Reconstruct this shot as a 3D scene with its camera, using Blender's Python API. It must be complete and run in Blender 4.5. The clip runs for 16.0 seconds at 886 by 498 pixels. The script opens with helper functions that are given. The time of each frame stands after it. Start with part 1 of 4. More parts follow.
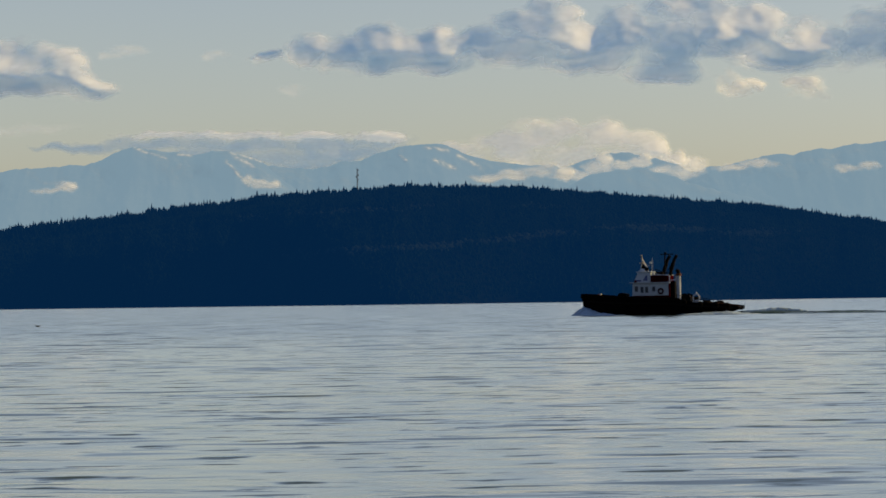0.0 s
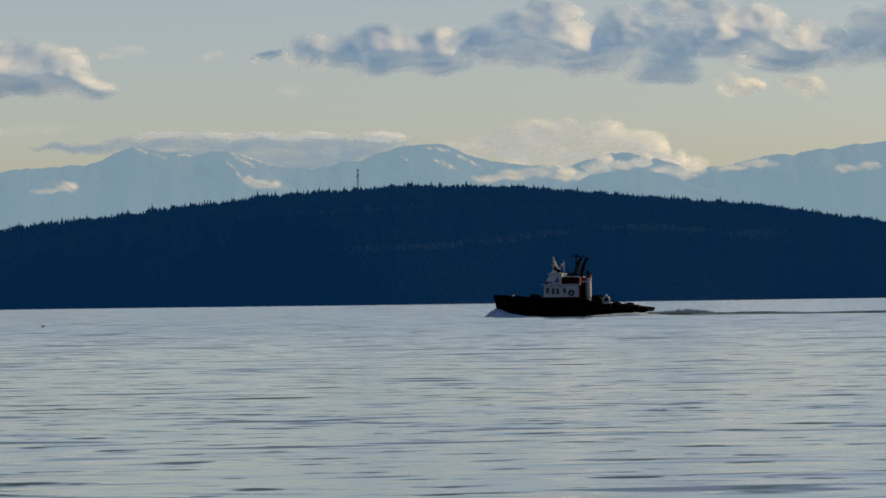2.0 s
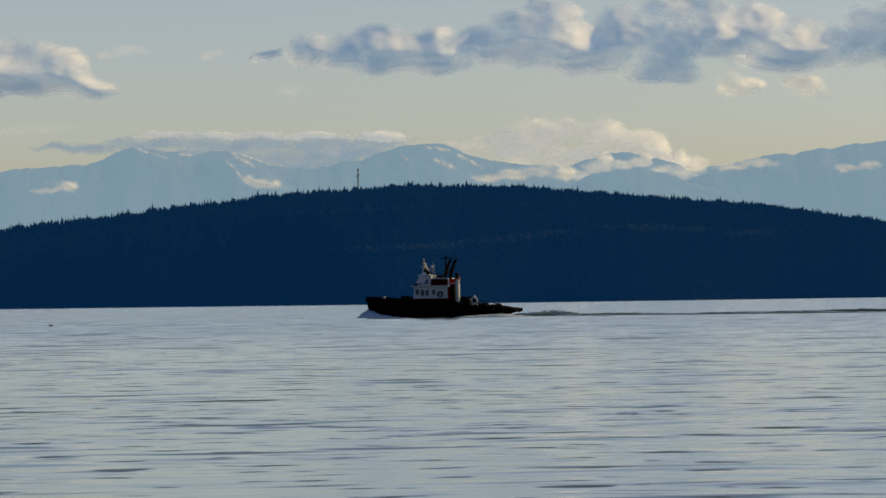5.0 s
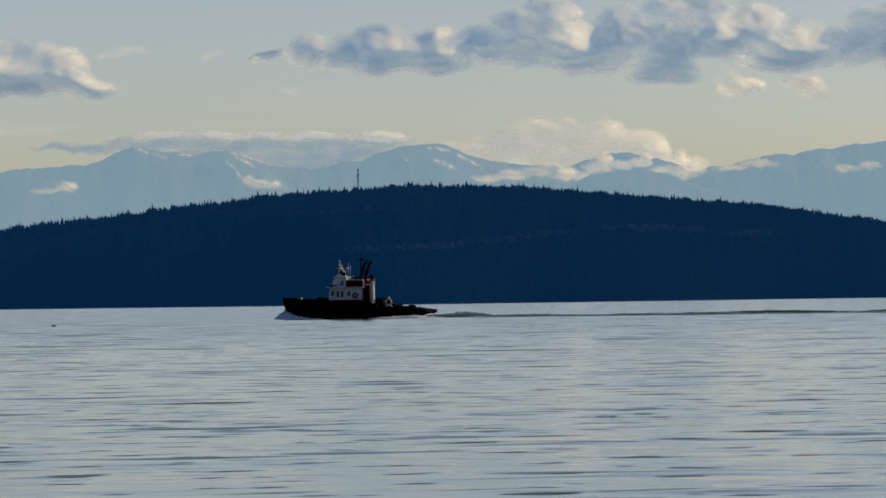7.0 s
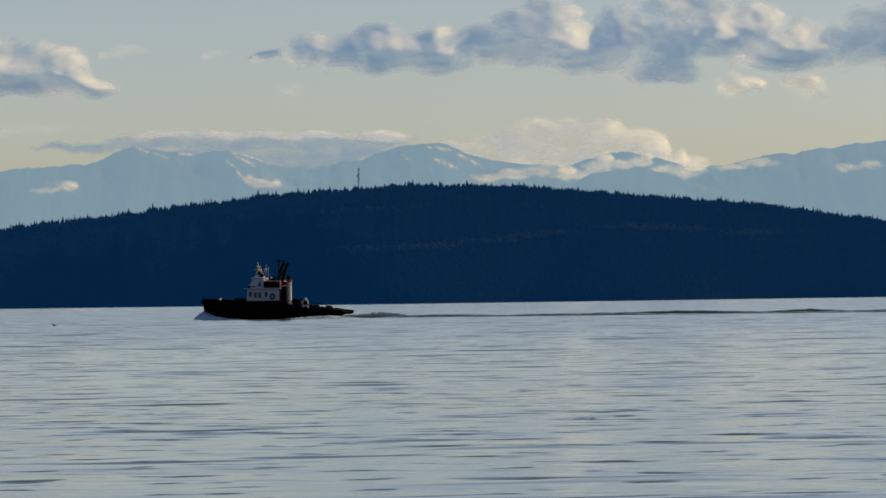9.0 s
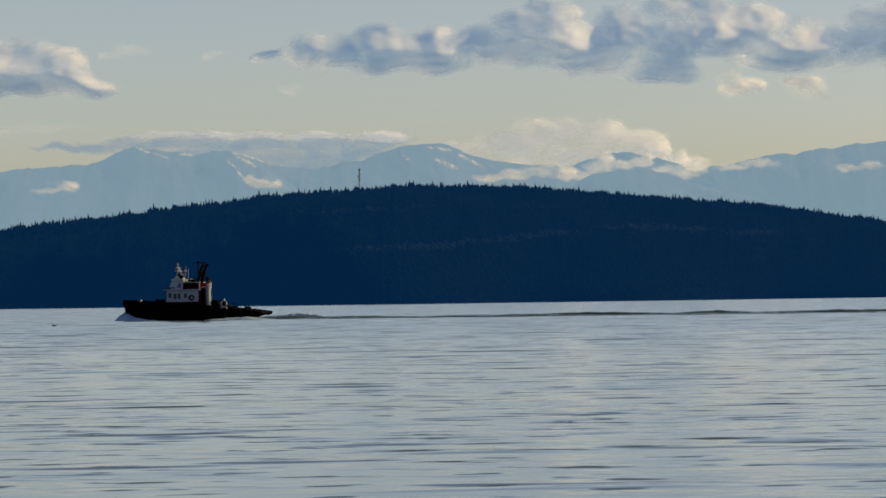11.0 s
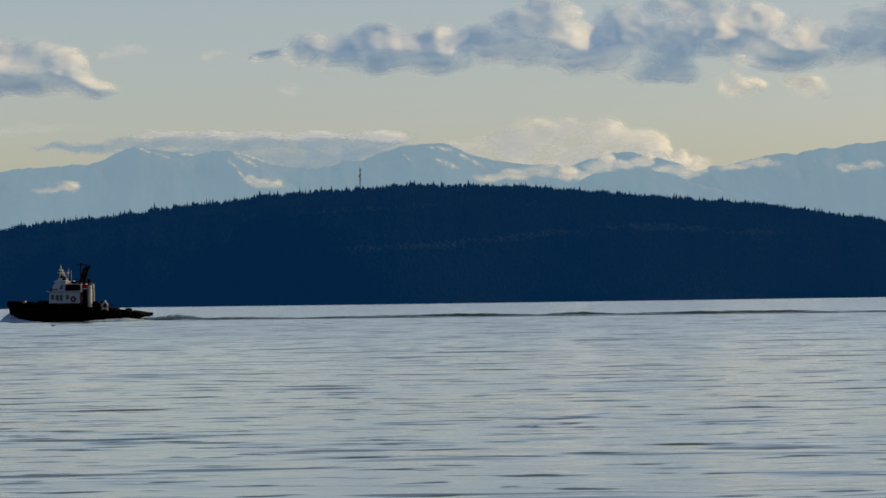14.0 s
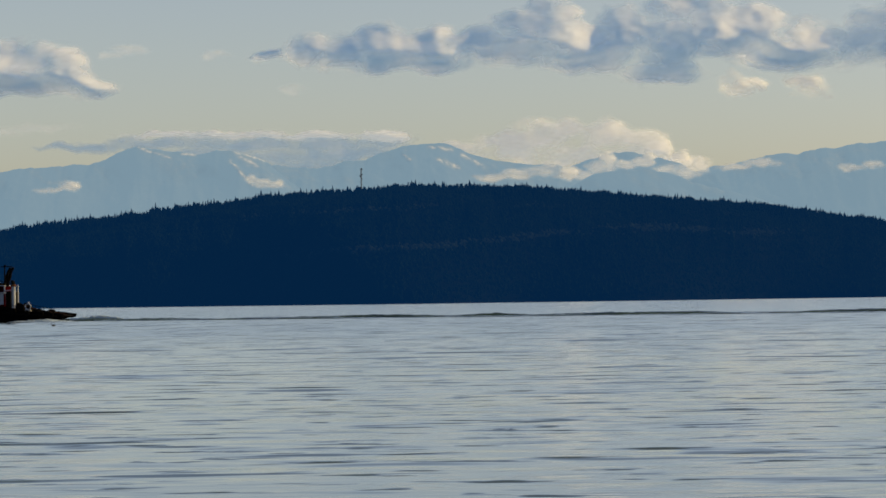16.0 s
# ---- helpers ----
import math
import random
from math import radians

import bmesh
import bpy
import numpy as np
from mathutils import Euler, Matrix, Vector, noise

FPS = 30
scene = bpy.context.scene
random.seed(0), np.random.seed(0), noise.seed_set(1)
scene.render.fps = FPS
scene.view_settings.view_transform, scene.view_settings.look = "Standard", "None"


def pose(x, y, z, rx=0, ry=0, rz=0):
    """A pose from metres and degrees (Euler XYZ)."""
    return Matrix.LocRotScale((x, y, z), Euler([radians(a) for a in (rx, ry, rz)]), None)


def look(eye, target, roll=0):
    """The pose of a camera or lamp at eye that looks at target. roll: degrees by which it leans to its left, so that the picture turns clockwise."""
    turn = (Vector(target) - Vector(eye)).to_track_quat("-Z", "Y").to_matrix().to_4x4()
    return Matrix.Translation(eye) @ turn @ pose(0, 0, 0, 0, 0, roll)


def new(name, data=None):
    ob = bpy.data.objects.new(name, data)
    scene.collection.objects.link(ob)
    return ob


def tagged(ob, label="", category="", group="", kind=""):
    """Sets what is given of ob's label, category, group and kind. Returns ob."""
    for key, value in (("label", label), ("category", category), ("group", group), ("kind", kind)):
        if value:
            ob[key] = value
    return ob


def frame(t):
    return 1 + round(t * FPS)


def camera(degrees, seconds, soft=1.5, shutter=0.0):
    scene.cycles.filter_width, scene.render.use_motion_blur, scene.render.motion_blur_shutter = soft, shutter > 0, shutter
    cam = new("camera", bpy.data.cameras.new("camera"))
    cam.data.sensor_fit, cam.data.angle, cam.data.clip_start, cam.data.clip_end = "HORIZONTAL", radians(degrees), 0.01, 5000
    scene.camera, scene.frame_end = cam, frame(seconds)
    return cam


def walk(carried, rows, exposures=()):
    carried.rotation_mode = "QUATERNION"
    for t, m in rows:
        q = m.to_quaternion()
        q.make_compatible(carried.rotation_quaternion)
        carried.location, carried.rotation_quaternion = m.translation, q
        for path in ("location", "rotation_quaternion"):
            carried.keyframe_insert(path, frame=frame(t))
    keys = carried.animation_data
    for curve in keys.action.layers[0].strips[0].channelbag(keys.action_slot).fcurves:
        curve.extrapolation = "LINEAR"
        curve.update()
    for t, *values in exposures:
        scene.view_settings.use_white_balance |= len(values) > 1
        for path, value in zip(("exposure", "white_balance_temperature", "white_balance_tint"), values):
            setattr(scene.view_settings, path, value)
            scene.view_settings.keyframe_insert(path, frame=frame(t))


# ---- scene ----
# Camera: hand-held on a beach, long lens, a slow drift to the left and a slight bob.
LENS = 20.0
EYE = (0.0, 0.0, 2.05)
cam = camera(LENS, 16.0, soft=1.6)


def view(yaw, lift):
    """Heading to the left and lift of the lens from the mean line of sight, both in hundredths of a degree."""
    return Matrix.Translation(EYE) @ pose(0, 0, 0, 0, 0, yaw / 100) @ pose(0, 0, 0, 90 + 1.198 + lift / 100) @ pose(0, 0, 0, 0, 0, -0.8)


walk(cam, [(0.0, view(0.0, 0.0)), (0.5, view(0.4, -1.7)), (1.0, view(1.2, -3.2)), (1.5, view(0.9, -2.0)), (2.0, view(1.1, 0.3)),
           (2.5, view(1.1, 1.8)), (3.0, view(1.1, 0.6)), (3.5, view(1.1, 0.1)), (4.0, view(1.4, -1.0)), (6.5, view(1.5, 0.0)),
           (7.5, view(1.5, -0.1)), (8.5, view(1.7, -1.5)), (9.0, view(2.6, -1.5)), (11.5, view(4.6, -0.6)), (12.5, view(5.2, -0.6)),
           (13.5, view(5.8, -1.0)), (14.5, view(6.6, -1.2)), (15.0, view(6.6, -0.2)), (15.5, view(7.2, -0.2)), (16.0, view(8.9, -1.2))],
     exposures=[(0.0, 0.04, 6800, 17.5), (16.0, 0.04, 6800, 17.5)])

# Daylight: low warm sun from the right and slightly beyond, hazy sky.
SUN_AZ, SUN_EL = 87.0, 27.0     # degrees clockwise from the line of sight (+y), and above the horizon
world = bpy.data.worlds.new("sky")
scene.world = world
world.use_nodes = True
wn = world.node_tree.nodes
sky = wn.new("ShaderNodeTexSky")
sky.sky_type, sky.sun_disc = "NISHITA", False
sky.sun_elevation, sky.sun_rotation = radians(SUN_EL), radians(SUN_AZ)
sky.air_density, sky.dust_density, sky.ozone_density, sky.altitude = 1.0, 1.5, 0.4, 0
wn["Background"].inputs["Strength"].default_value = 0.112
world.node_tree.links.new(sky.outputs[0], wn["Background"].inputs["Color"])
sun = new("sun", bpy.data.lights.new("sun", "SUN"))
sun.data.energy, sun.data.angle, sun.data.color = 4.6, radians(0.6), (1.0, 0.73, 0.24)
az, el = radians(SUN_AZ), radians(SUN_EL)
sun.matrix_world = look((math.sin(az) * math.cos(el) * 900, math.cos(az) * math.cos(el) * 900, math.sin(el) * 900), (0, 0, 0))


# ---- materials ----
def material(name, colour, rough=0.6, metal=0.0, vary=0.15, scale=1.0, bump=0.0, sheen=0.5, ior=1.45):
    """Principled surface with two scales of variation in colour and fine relief."""
    m = bpy.data.materials.new(name)
    m.use_nodes = True
    n, l = m.node_tree.nodes, m.node_tree.links
    p = n["Principled BSDF"]
    p.inputs["Roughness"].default_value, p.inputs["Metallic"].default_value, p.inputs["IOR"].default_value = rough, metal, ior
    p.inputs["Specular IOR Level"].default_value = sheen
    tc = n.new("ShaderNodeTexCoord")
    big, fine = n.new("ShaderNodeTexNoise"), n.new("ShaderNodeTexNoise")
    big.inputs["Scale"].default_value, fine.inputs["Scale"].default_value = scale, scale * 7.3
    big.inputs["Detail"].default_value, fine.inputs["Detail"].default_value = 4, 3
    add = n.new("ShaderNodeMath")
    add.operation = "ADD"
    ramp = n.new("ShaderNodeMapRange")
    ramp.inputs["From Min"].default_value, ramp.inputs["From Max"].default_value = 0.7, 1.3
    ramp.inputs["To Min"].default_value, ramp.inputs["To Max"].default_value = 1 - vary, 1 + vary
    mul = n.new("ShaderNodeMix")
    mul.data_type, mul.blend_type = "RGBA", "MULTIPLY"
    mul.inputs["Factor"].default_value = 1.0
    mul.inputs["A"].default_value = (*colour, 1)
    mul.inputs[6].default_value = (*colour, 1)
    l.new(tc.outputs["Object"], big.inputs["Vector"])
    l.new(tc.outputs["Object"], fine.inputs["Vector"])
    l.new(big.outputs["Fac"], add.inputs[0])
    l.new(fine.outputs["Fac"], add.inputs[1])
    l.new(add.outputs[0], ramp.inputs["Value"])
    l.new(ramp.outputs[0], mul.inputs[7])
    l.new(mul.outputs[2], p.inputs["Base Color"])
    if bump:
        b = n.new("ShaderNodeBump")
        b.inputs["Strength"].default_value, b.inputs["Distance"].default_value = 1.0, bump
        l.new(fine.outputs["Fac"], b.inputs["Height"])
        l.new(b.outputs[0], p.inputs["Normal"])
    return m


def water_material():
    """Sea water whose small facets tilt by wind ripples of three sizes, drawn out across the wind."""
    m = bpy.data.materials.new("sea_water")
    m.use_nodes = True
    n, l = m.node_tree.nodes, m.node_tree.links
    p = n["Principled BSDF"]
    p.inputs["Base Color"].default_value = (0.032, 0.056, 0.040, 1)
    p.inputs["Roughness"].default_value, p.inputs["IOR"].default_value = 0.08, 1.333
    tc, geo = n.new("ShaderNodeTexCoord"), n.new("ShaderNodeNewGeometry")
    normal = geo.outputs["Normal"]
    for scale, stretch, tilt_x, tilt_y in ((0.35, 0.3, 0.15, 0.03), (1.3, 0.25, 0.3, 0.05), (4.0, 0.25, 0.3, 0.06)):
        mp, tx, sb, mu, ad = (n.new("ShaderNode" + k) for k in ("Mapping", "TexNoise", "VectorMath", "VectorMath", "VectorMath"))
        mp.inputs["Scale"].default_value = (stretch, 1, 1)
        tx.inputs["Scale"].default_value, tx.inputs["Detail"].default_value = scale, 2
        sb.operation, mu.operation, ad.operation = "SUBTRACT", "MULTIPLY", "ADD"
        sb.inputs[1].default_value = (0.5, 0.52, 0.5)
        mu.inputs[1].default_value = (tilt_x, tilt_y, 0)
        l.new(tc.outputs["Object"], mp.inputs["Vector"])
        l.new(mp.outputs[0], tx.inputs["Vector"])
        l.new(tx.outputs["Color"], sb.inputs[0])
        l.new(sb.outputs[0], mu.inputs[0])
        l.new(normal, ad.inputs[0])
        l.new(mu.outputs[0], ad.inputs[1])
        normal = ad.outputs[0]
    # sparse steep faces of wavelets turned to the beach, small ones near it and longer ones out at sea, and a few gentle slicks
    xyz = n.new("ShaderNodeSeparateXYZ")
    l.new(tc.outputs["Object"], xyz.inputs[0])
    for scale, wide, low, high, steep, place, near, out in ((1.7, 0.42, 0.615, 0.71, -0.29, 3.7, 1, 2), (0.8, 0.42, 0.61, 0.71, -0.29, 11.3, 30, 55),
                                                            (0.3, 0.42, 0.59, 0.69, -0.2, 23.9, 60, 120), (0.55, 0.3, 0.635, 0.68, -0.13, 37.1, 1, 2)):
        mp, tx, rm, cb, ad, fade, mu = (n.new("ShaderNode" + k) for k in ("Mapping", "TexNoise", "MapRange", "CombineXYZ", "VectorMath", "MapRange", "Math"))
        mp.inputs["Scale"].default_value, mp.inputs["Location"].default_value = (wide, 1, 1), (place, place * 2.3, 0)
        mp.inputs["Rotation"].default_value = (0, 0, 0.03)
        tx.inputs["Scale"].default_value, tx.inputs["Detail"].default_value = scale, 2
        rm.inputs["From Min"].default_value, rm.inputs["From Max"].default_value = low, high
        rm.inputs["To Min"].default_value, rm.inputs["To Max"].default_value = 0, steep
        fade.inputs["From Min"].default_value, fade.inputs["From Max"].default_value = near, out
        ad.operation, mu.operation = "ADD", "MULTIPLY"
        l.new(tc.outputs["Object"], mp.inputs["Vector"])
        l.new(mp.outputs[0], tx.inputs["Vector"])
        l.new(tx.outputs["Fac"], rm.inputs["Value"])
        l.new(xyz.outputs["Y"], fade.inputs["Value"])
        l.new(rm.outputs[0], mu.inputs[0])
        l.new(fade.outputs[0], mu.inputs[1])
        l.new(mu.outputs[0], cb.inputs["Y"])
        l.new(normal, ad.inputs[0])
        l.new(cb.outputs[0], ad.inputs[1])
        normal = ad.outputs[0]
    # far out only the near faces of the ripples show, those behind hide behind the crests
    far, lean, tip = (n.new("ShaderNode" + k) for k in ("MapRange", "CombineXYZ", "VectorMath"))
    far.inputs["From Min"].default_value, far.inputs["From Max"].default_value = 30, 190
    far.inputs["To Min"].default_value, far.inputs["To Max"].default_value = -0.018, -0.065
    l.new(xyz.outputs["Y"], far.inputs["Value"])
    l.new(far.outputs[0], lean.inputs["Y"])
    l.new(normal, tip.inputs[0])
    l.new(lean.outputs[0], tip.inputs[1])
    nz = n.new("ShaderNodeVectorMath")
    nz.operation = "NORMALIZE"
    l.new(tip.outputs[0], nz.inputs[0])
    l.new(nz.outputs[0], p.inputs["Normal"])
    l.new(nz.outputs[0], p.inputs["Coat Normal"])
    p.inputs["Coat Weight"].default_value, p.inputs["Coat Roughness"].default_value, p.inputs["Coat IOR"].default_value = 1.0, 0.08, 1.333
    return m


def cloud_material(name, glow, opacity=1.0, through_share=0.35, white=0.85):
    """Cloud: white scatter, light passing through and a painted glow, thinning to nothing at its rim."""
    m = bpy.data.materials.new(name)
    m.use_nodes = True
    n, l = m.node_tree.nodes, m.node_tree.links
    n.remove(n["Principled BSDF"])
    at = n.new("ShaderNodeAttribute")
    at.attribute_name = "thickness"
    diff, trans, clear = n.new("ShaderNodeBsdfDiffuse"), n.new("ShaderNodeBsdfTranslucent"), n.new("ShaderNodeBsdfTransparent")
    diff.inputs["Color"].default_value = (white, white, white, 1)
    trans.inputs["Color"].default_value = (white, white, white, 1)
    # emission stands in for light scattered inside the cloud
    emit = n.new("ShaderNodeEmission")
    emit.inputs["Color"].default_value = (*glow, 1)
    body, lit, mix = n.new("ShaderNodeMixShader"), n.new("ShaderNodeAddShader"), n.new("ShaderNodeMixShader")
    body.inputs["Fac"].default_value = through_share
    mul = n.new("ShaderNodeMath")
    mul.operation = "MULTIPLY"
    mul.inputs[1].default_value = opacity
    l.new(diff.outputs[0], body.inputs[1])
    l.new(trans.outputs[0], body.inputs[2])
    l.new(body.outputs[0], lit.inputs[0])
    l.new(emit.outputs[0], lit.inputs[1])
    l.new(at.outputs["Fac"], mul.inputs[0])
    l.new(mul.outputs[0], mix.inputs["Fac"])
    l.new(clear.outputs[0], mix.inputs[1])
    l.new(lit.outputs[0], mix.inputs[2])
    l.new(mix.outputs[0], n["Material Output"].inputs["Surface"])
    return m


def distant_material(name, rock, snow, haze_colour, haze_share):
    """Far mountainside: rock with snow where the snow attribute lies, kilometres of bluish haze painted on as emission.
    """
    m = material(name, rock, rough=0.95, vary=0.2, scale=0.012)
    n, l = m.node_tree.nodes, m.node_tree.links
    p = n["Principled BSDF"]
    src = p.inputs["Base Color"].links[0].from_socket
    at, tc, tx, rmp = (n.new("ShaderNode" + k) for k in ("Attribute", "TexCoord", "TexNoise", "Math"))
    at.attribute_name = "snow"
    tx.inputs["Scale"].default_value, tx.inputs["Detail"].default_value, tx.inputs["Roughness"].default_value = 0.09, 5, 0.65
    rmp.operation = "MULTIPLY_ADD"
    rmp.inputs[1].default_value, rmp.inputs[2].default_value = 3.2, -1.1
    wet = n.new("ShaderNodeMath")
    wet.operation, wet.use_clamp = "MULTIPLY", True
    l.new(tc.outputs["Object"], tx.inputs["Vector"])
    l.new(tx.outputs["Fac"], rmp.inputs[0])
    l.new(rmp.outputs[0], wet.inputs[0])
    l.new(at.outputs["Fac"], wet.inputs[1])
    mx = n.new("ShaderNodeMix")
    mx.data_type = "RGBA"
    l.new(wet.outputs[0], mx.inputs["Factor"])
    l.new(src, mx.inputs[6])
    mx.inputs[7].default_value = (*snow, 1)
    l.new(mx.outputs[2], p.inputs["Base Color"])
    # flat emission mixed over the rock stands in for distance haze
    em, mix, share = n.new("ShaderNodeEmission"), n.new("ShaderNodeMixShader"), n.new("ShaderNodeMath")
    em.inputs["Color"].default_value = (*haze_colour, 1)
    share.operation = "MULTIPLY_ADD"          # less painted haze over the snow
    share.inputs[1].default_value, share.inputs[2].default_value = -0.38, haze_share
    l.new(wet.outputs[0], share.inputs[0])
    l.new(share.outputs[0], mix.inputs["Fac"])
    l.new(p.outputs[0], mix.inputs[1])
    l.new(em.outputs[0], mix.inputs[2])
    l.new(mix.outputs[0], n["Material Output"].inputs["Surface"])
    return m


def paint_haze(m, haze_colour, share):
    """A surface some kilometres off: bluish haze painted on by mixing in so much emission."""
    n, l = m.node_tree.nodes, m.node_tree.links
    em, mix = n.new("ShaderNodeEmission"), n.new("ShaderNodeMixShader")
    em.inputs["Color"].default_value = (*haze_colour, 1)
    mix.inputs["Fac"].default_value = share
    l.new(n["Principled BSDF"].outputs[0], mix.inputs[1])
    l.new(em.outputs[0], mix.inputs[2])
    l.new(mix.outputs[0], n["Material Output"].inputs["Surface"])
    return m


# navy emission painted over trees and soil as the hill's haze
FOREST_HAZE = (0.0004, 0.0168, 0.056)
WATER = water_material()
# blue glow paints sky light into shade, cream glow paints sunlight into thin cloud
CLOUD = cloud_material("cumulus", (0.0, 0.074, 0.155), 0.95, 0.35, 0.70)
VEIL = cloud_material("thin_cloud", (0.225, 0.222, 0.178), 0.75, 0.4, 0.75)
MIST = cloud_material("mountain_mist", (0.27, 0.26, 0.2), 0.62, 0.5, 0.6)
WISP = cloud_material("wispy_cloud", (0.3, 0.3, 0.24), 0.2, 0.6)
LAYER = cloud_material("grey_layer_cloud", (0.135, 0.215, 0.27), 0.88, 0.35, 0.35)
# pale blue haze is painted into the mountains as emission
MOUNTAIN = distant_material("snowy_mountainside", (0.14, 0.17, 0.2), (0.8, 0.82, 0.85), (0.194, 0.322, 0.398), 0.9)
CONIFER = paint_haze(material("conifer_foliage", (0.022, 0.055, 0.025), rough=0.95, vary=0.25, scale=0.012, sheen=0.0), FOREST_HAZE, 0.9)
ALDER = paint_haze(material("bare_alder", (0.07, 0.12, 0.085), rough=0.95, vary=0.3, scale=0.02, sheen=0.0), FOREST_HAZE, 0.9)
HILLSIDE = paint_haze(material("hillside_soil", (0.022, 0.04, 0.022), rough=0.95, vary=0.3, scale=0.01, sheen=0.0), FOREST_HAZE, 0.9)
GALVANISED = material("galvanised_steel", (0.03, 0.04, 0.06), rough=0.6, metal=0.3, vary=0.1, scale=0.5)


# ---- helpers for building ----
def smooth(x):
    x = np.clip(x, 0, 1)
    return x * x * (3 - 2 * x)


def lattice_noise(x, y, seed):
    """Smooth value noise in 0..1 over a repeating random lattice."""
    grid = np.random.default_rng(seed).random((256, 256))
    xi, yi = np.floor(x).astype(int), np.floor(y).astype(int)
    u, v = smooth(x - xi), smooth(y - yi)
    a, b = grid[xi % 256, yi % 256], grid[(xi + 1) % 256, yi % 256]
    c, d = grid[xi % 256, (yi + 1) % 256], grid[(xi + 1) % 256, (yi + 1) % 256]
    return (a * (1 - u) + b * u) * (1 - v) + (c * (1 - u) + d * u) * v


def fractal(x, y, seed, octaves=5, gain=0.5):
    total, amp, norm = 0, 1.0, 0
    for k in range(octaves):
        total = total + amp * lattice_noise(x * 2 ** k + 17 * k, y * 2 ** k + 31 * k, seed + k)
        norm, amp = norm + amp, amp * gain
    return total / norm


def billow(x, y, seed, octaves=5, gain=0.5):
    total, amp, norm = 0, 1.0, 0
    for k in range(octaves):
        total = total + amp * (1 - np.abs(2 * lattice_noise(x * 2 ** k + 17 * k, y * 2 ** k + 31 * k, seed + k) - 1))
        norm, amp = norm + amp, amp * gain
    return total / norm


def mesh_object(name, verts, faces, mats, parent=None, shade=True, slots=None):
    me = bpy.data.meshes.new(name)
    me.from_pydata([tuple(v) for v in verts], [], [tuple(f) for f in faces])
    for m in mats:
        me.materials.append(m)
    if shade:
        me.polygons.foreach_set("use_smooth", np.ones(len(me.polygons), dtype=bool))
    if slots is not None:
        me.polygons.foreach_set("material_index", np.asarray(slots, dtype=np.int32))
    me.update()
    ob = new(name, me)
    if parent:
        ob.parent = parent
    return ob


def grid_faces(rows, cols):
    i = np.arange((rows - 1) * cols).reshape(rows - 1, cols)[:, :-1].ravel()
    return np.stack([i, i + 1, i + cols + 1, i + cols], 1)


# ---- the sea ----
def sea():
    """One sheet: rippled with real waves in the near stretch, out to the far shore and behind the camera."""
    ys = [20.0]
    while ys[-1] < 255:
        ys.append(ys[-1] + max(0.042, ys[-1] ** 2 * 3.2e-5))
    ys = np.array(ys)
    us = np.linspace(-0.235, 0.235, 280)
    Y, U = np.meshgrid(ys, us, indexing="ij")
    X = U * (Y + 6)
    rng = np.random.default_rng(5)
    Z = np.zeros_like(X)
    for k in range(40):                     # low swell and long ripples
        length = 0.5 * 9.0 ** rng.random()
        turn = radians(-100 + rng.normal(0, 16))
        kx, ky = math.cos(turn) * 2 * math.pi / length, math.sin(turn) * 2 * math.pi / length
        size = 0.0015 * length ** 0.95 if length < 3 else 0.0042 * (3 / length) ** 0.3
        gate = smooth(lattice_noise(X / (length * 5) + 40 * k, Y / (length * 7) + 9 * k, 100 + k) * 1.5 - 0.2)
        ph = X * kx + Y * ky + rng.random() * 6.283
        Z += 0.22 * size * gate * (np.sin(ph) + 0.25 * np.cos(2 * ph))
    W = np.zeros_like(X)

    def crest(cx, cy, long, wide, tall, slant):
        """One wavelet: a short bent crest, steep towards the beach and gentle behind."""
        r0, r1 = np.searchsorted(ys, (cy - 3.5 * wide, cy + 5 * wide))
        u0, u1 = np.searchsorted(us, ((cx - 1.6 * long) / (cy + 6), (cx + 1.6 * long) / (cy + 6)))
        px = X[r0:r1, u0:u1] - cx
        py = Y[r0:r1, u0:u1] - cy - slant * px - 0.12 * np.sin(px * 2.3 / long + cy)
        ridge = np.where(py < 0, np.exp(-(py / (0.55 * wide)) ** 2), np.exp(-(py / (1.5 * wide)) ** 2))
        W[r0:r1, u0:u1] += tall * ridge * smooth((1.5 - np.abs(px) / long * 1.5) / 1.2)

    def scatter(share):
        cy = 1 / (1 / 230 + (1 / 22 - 1 / 230) * share)
        return rng.uniform(-0.2, 0.2) * (cy + 6), cy

    for k in range(420):                    # sparse steep wavelets with sharp crests
        cx, cy = scatter(rng.random() ** 1.15)
        crest(cx, cy, rng.uniform(0.3, 1.5) * (cy / 45) ** 0.3, rng.uniform(0.035, 0.06), rng.uniform(0.004, 0.016) * (cy / 45) ** 0.5, rng.normal(0.02, 0.03))
    for k in range(16):                     # a few smooth slicks that tip towards the beach
        cx, cy = scatter(rng.random())
        crest(cx, cy, rng.uniform(1.5, 3.0), rng.uniform(0.3, 0.42), rng.uniform(0.012, 0.018), rng.normal(0.02, 0.02))
    Z += W
    calm = 0.55 + 0.7 * smooth(fractal(X / 14, Y / 9, 61, 3) * 2.4 - 0.7)
    rim = smooth((1 - np.abs(U) / 0.235) * 9) * smooth((ys[-1] - Y) / 60) * smooth((Y - ys[0]) / 2)
    Z *= calm * rim
    rows, cols = X.shape
    verts = np.stack([X.ravel(), Y.ravel(), Z.ravel()], 1).tolist()
    faces = grid_faces(rows, cols).tolist()
    # the skirt reaches the far shore, both sides and behind
    R = 6000.0
    first, last = [c for c in range(cols)], [(rows - 1) * cols + c for c in range(cols)]
    left, right = [r * cols for r in range(rows)], [r * cols + cols - 1 for r in range(rows)]
    base = len(verts)
    verts += [(-R, -1500, 0), (R, -1500, 0), (R, R - 1050, 0), (-R, R - 1050, 0)]
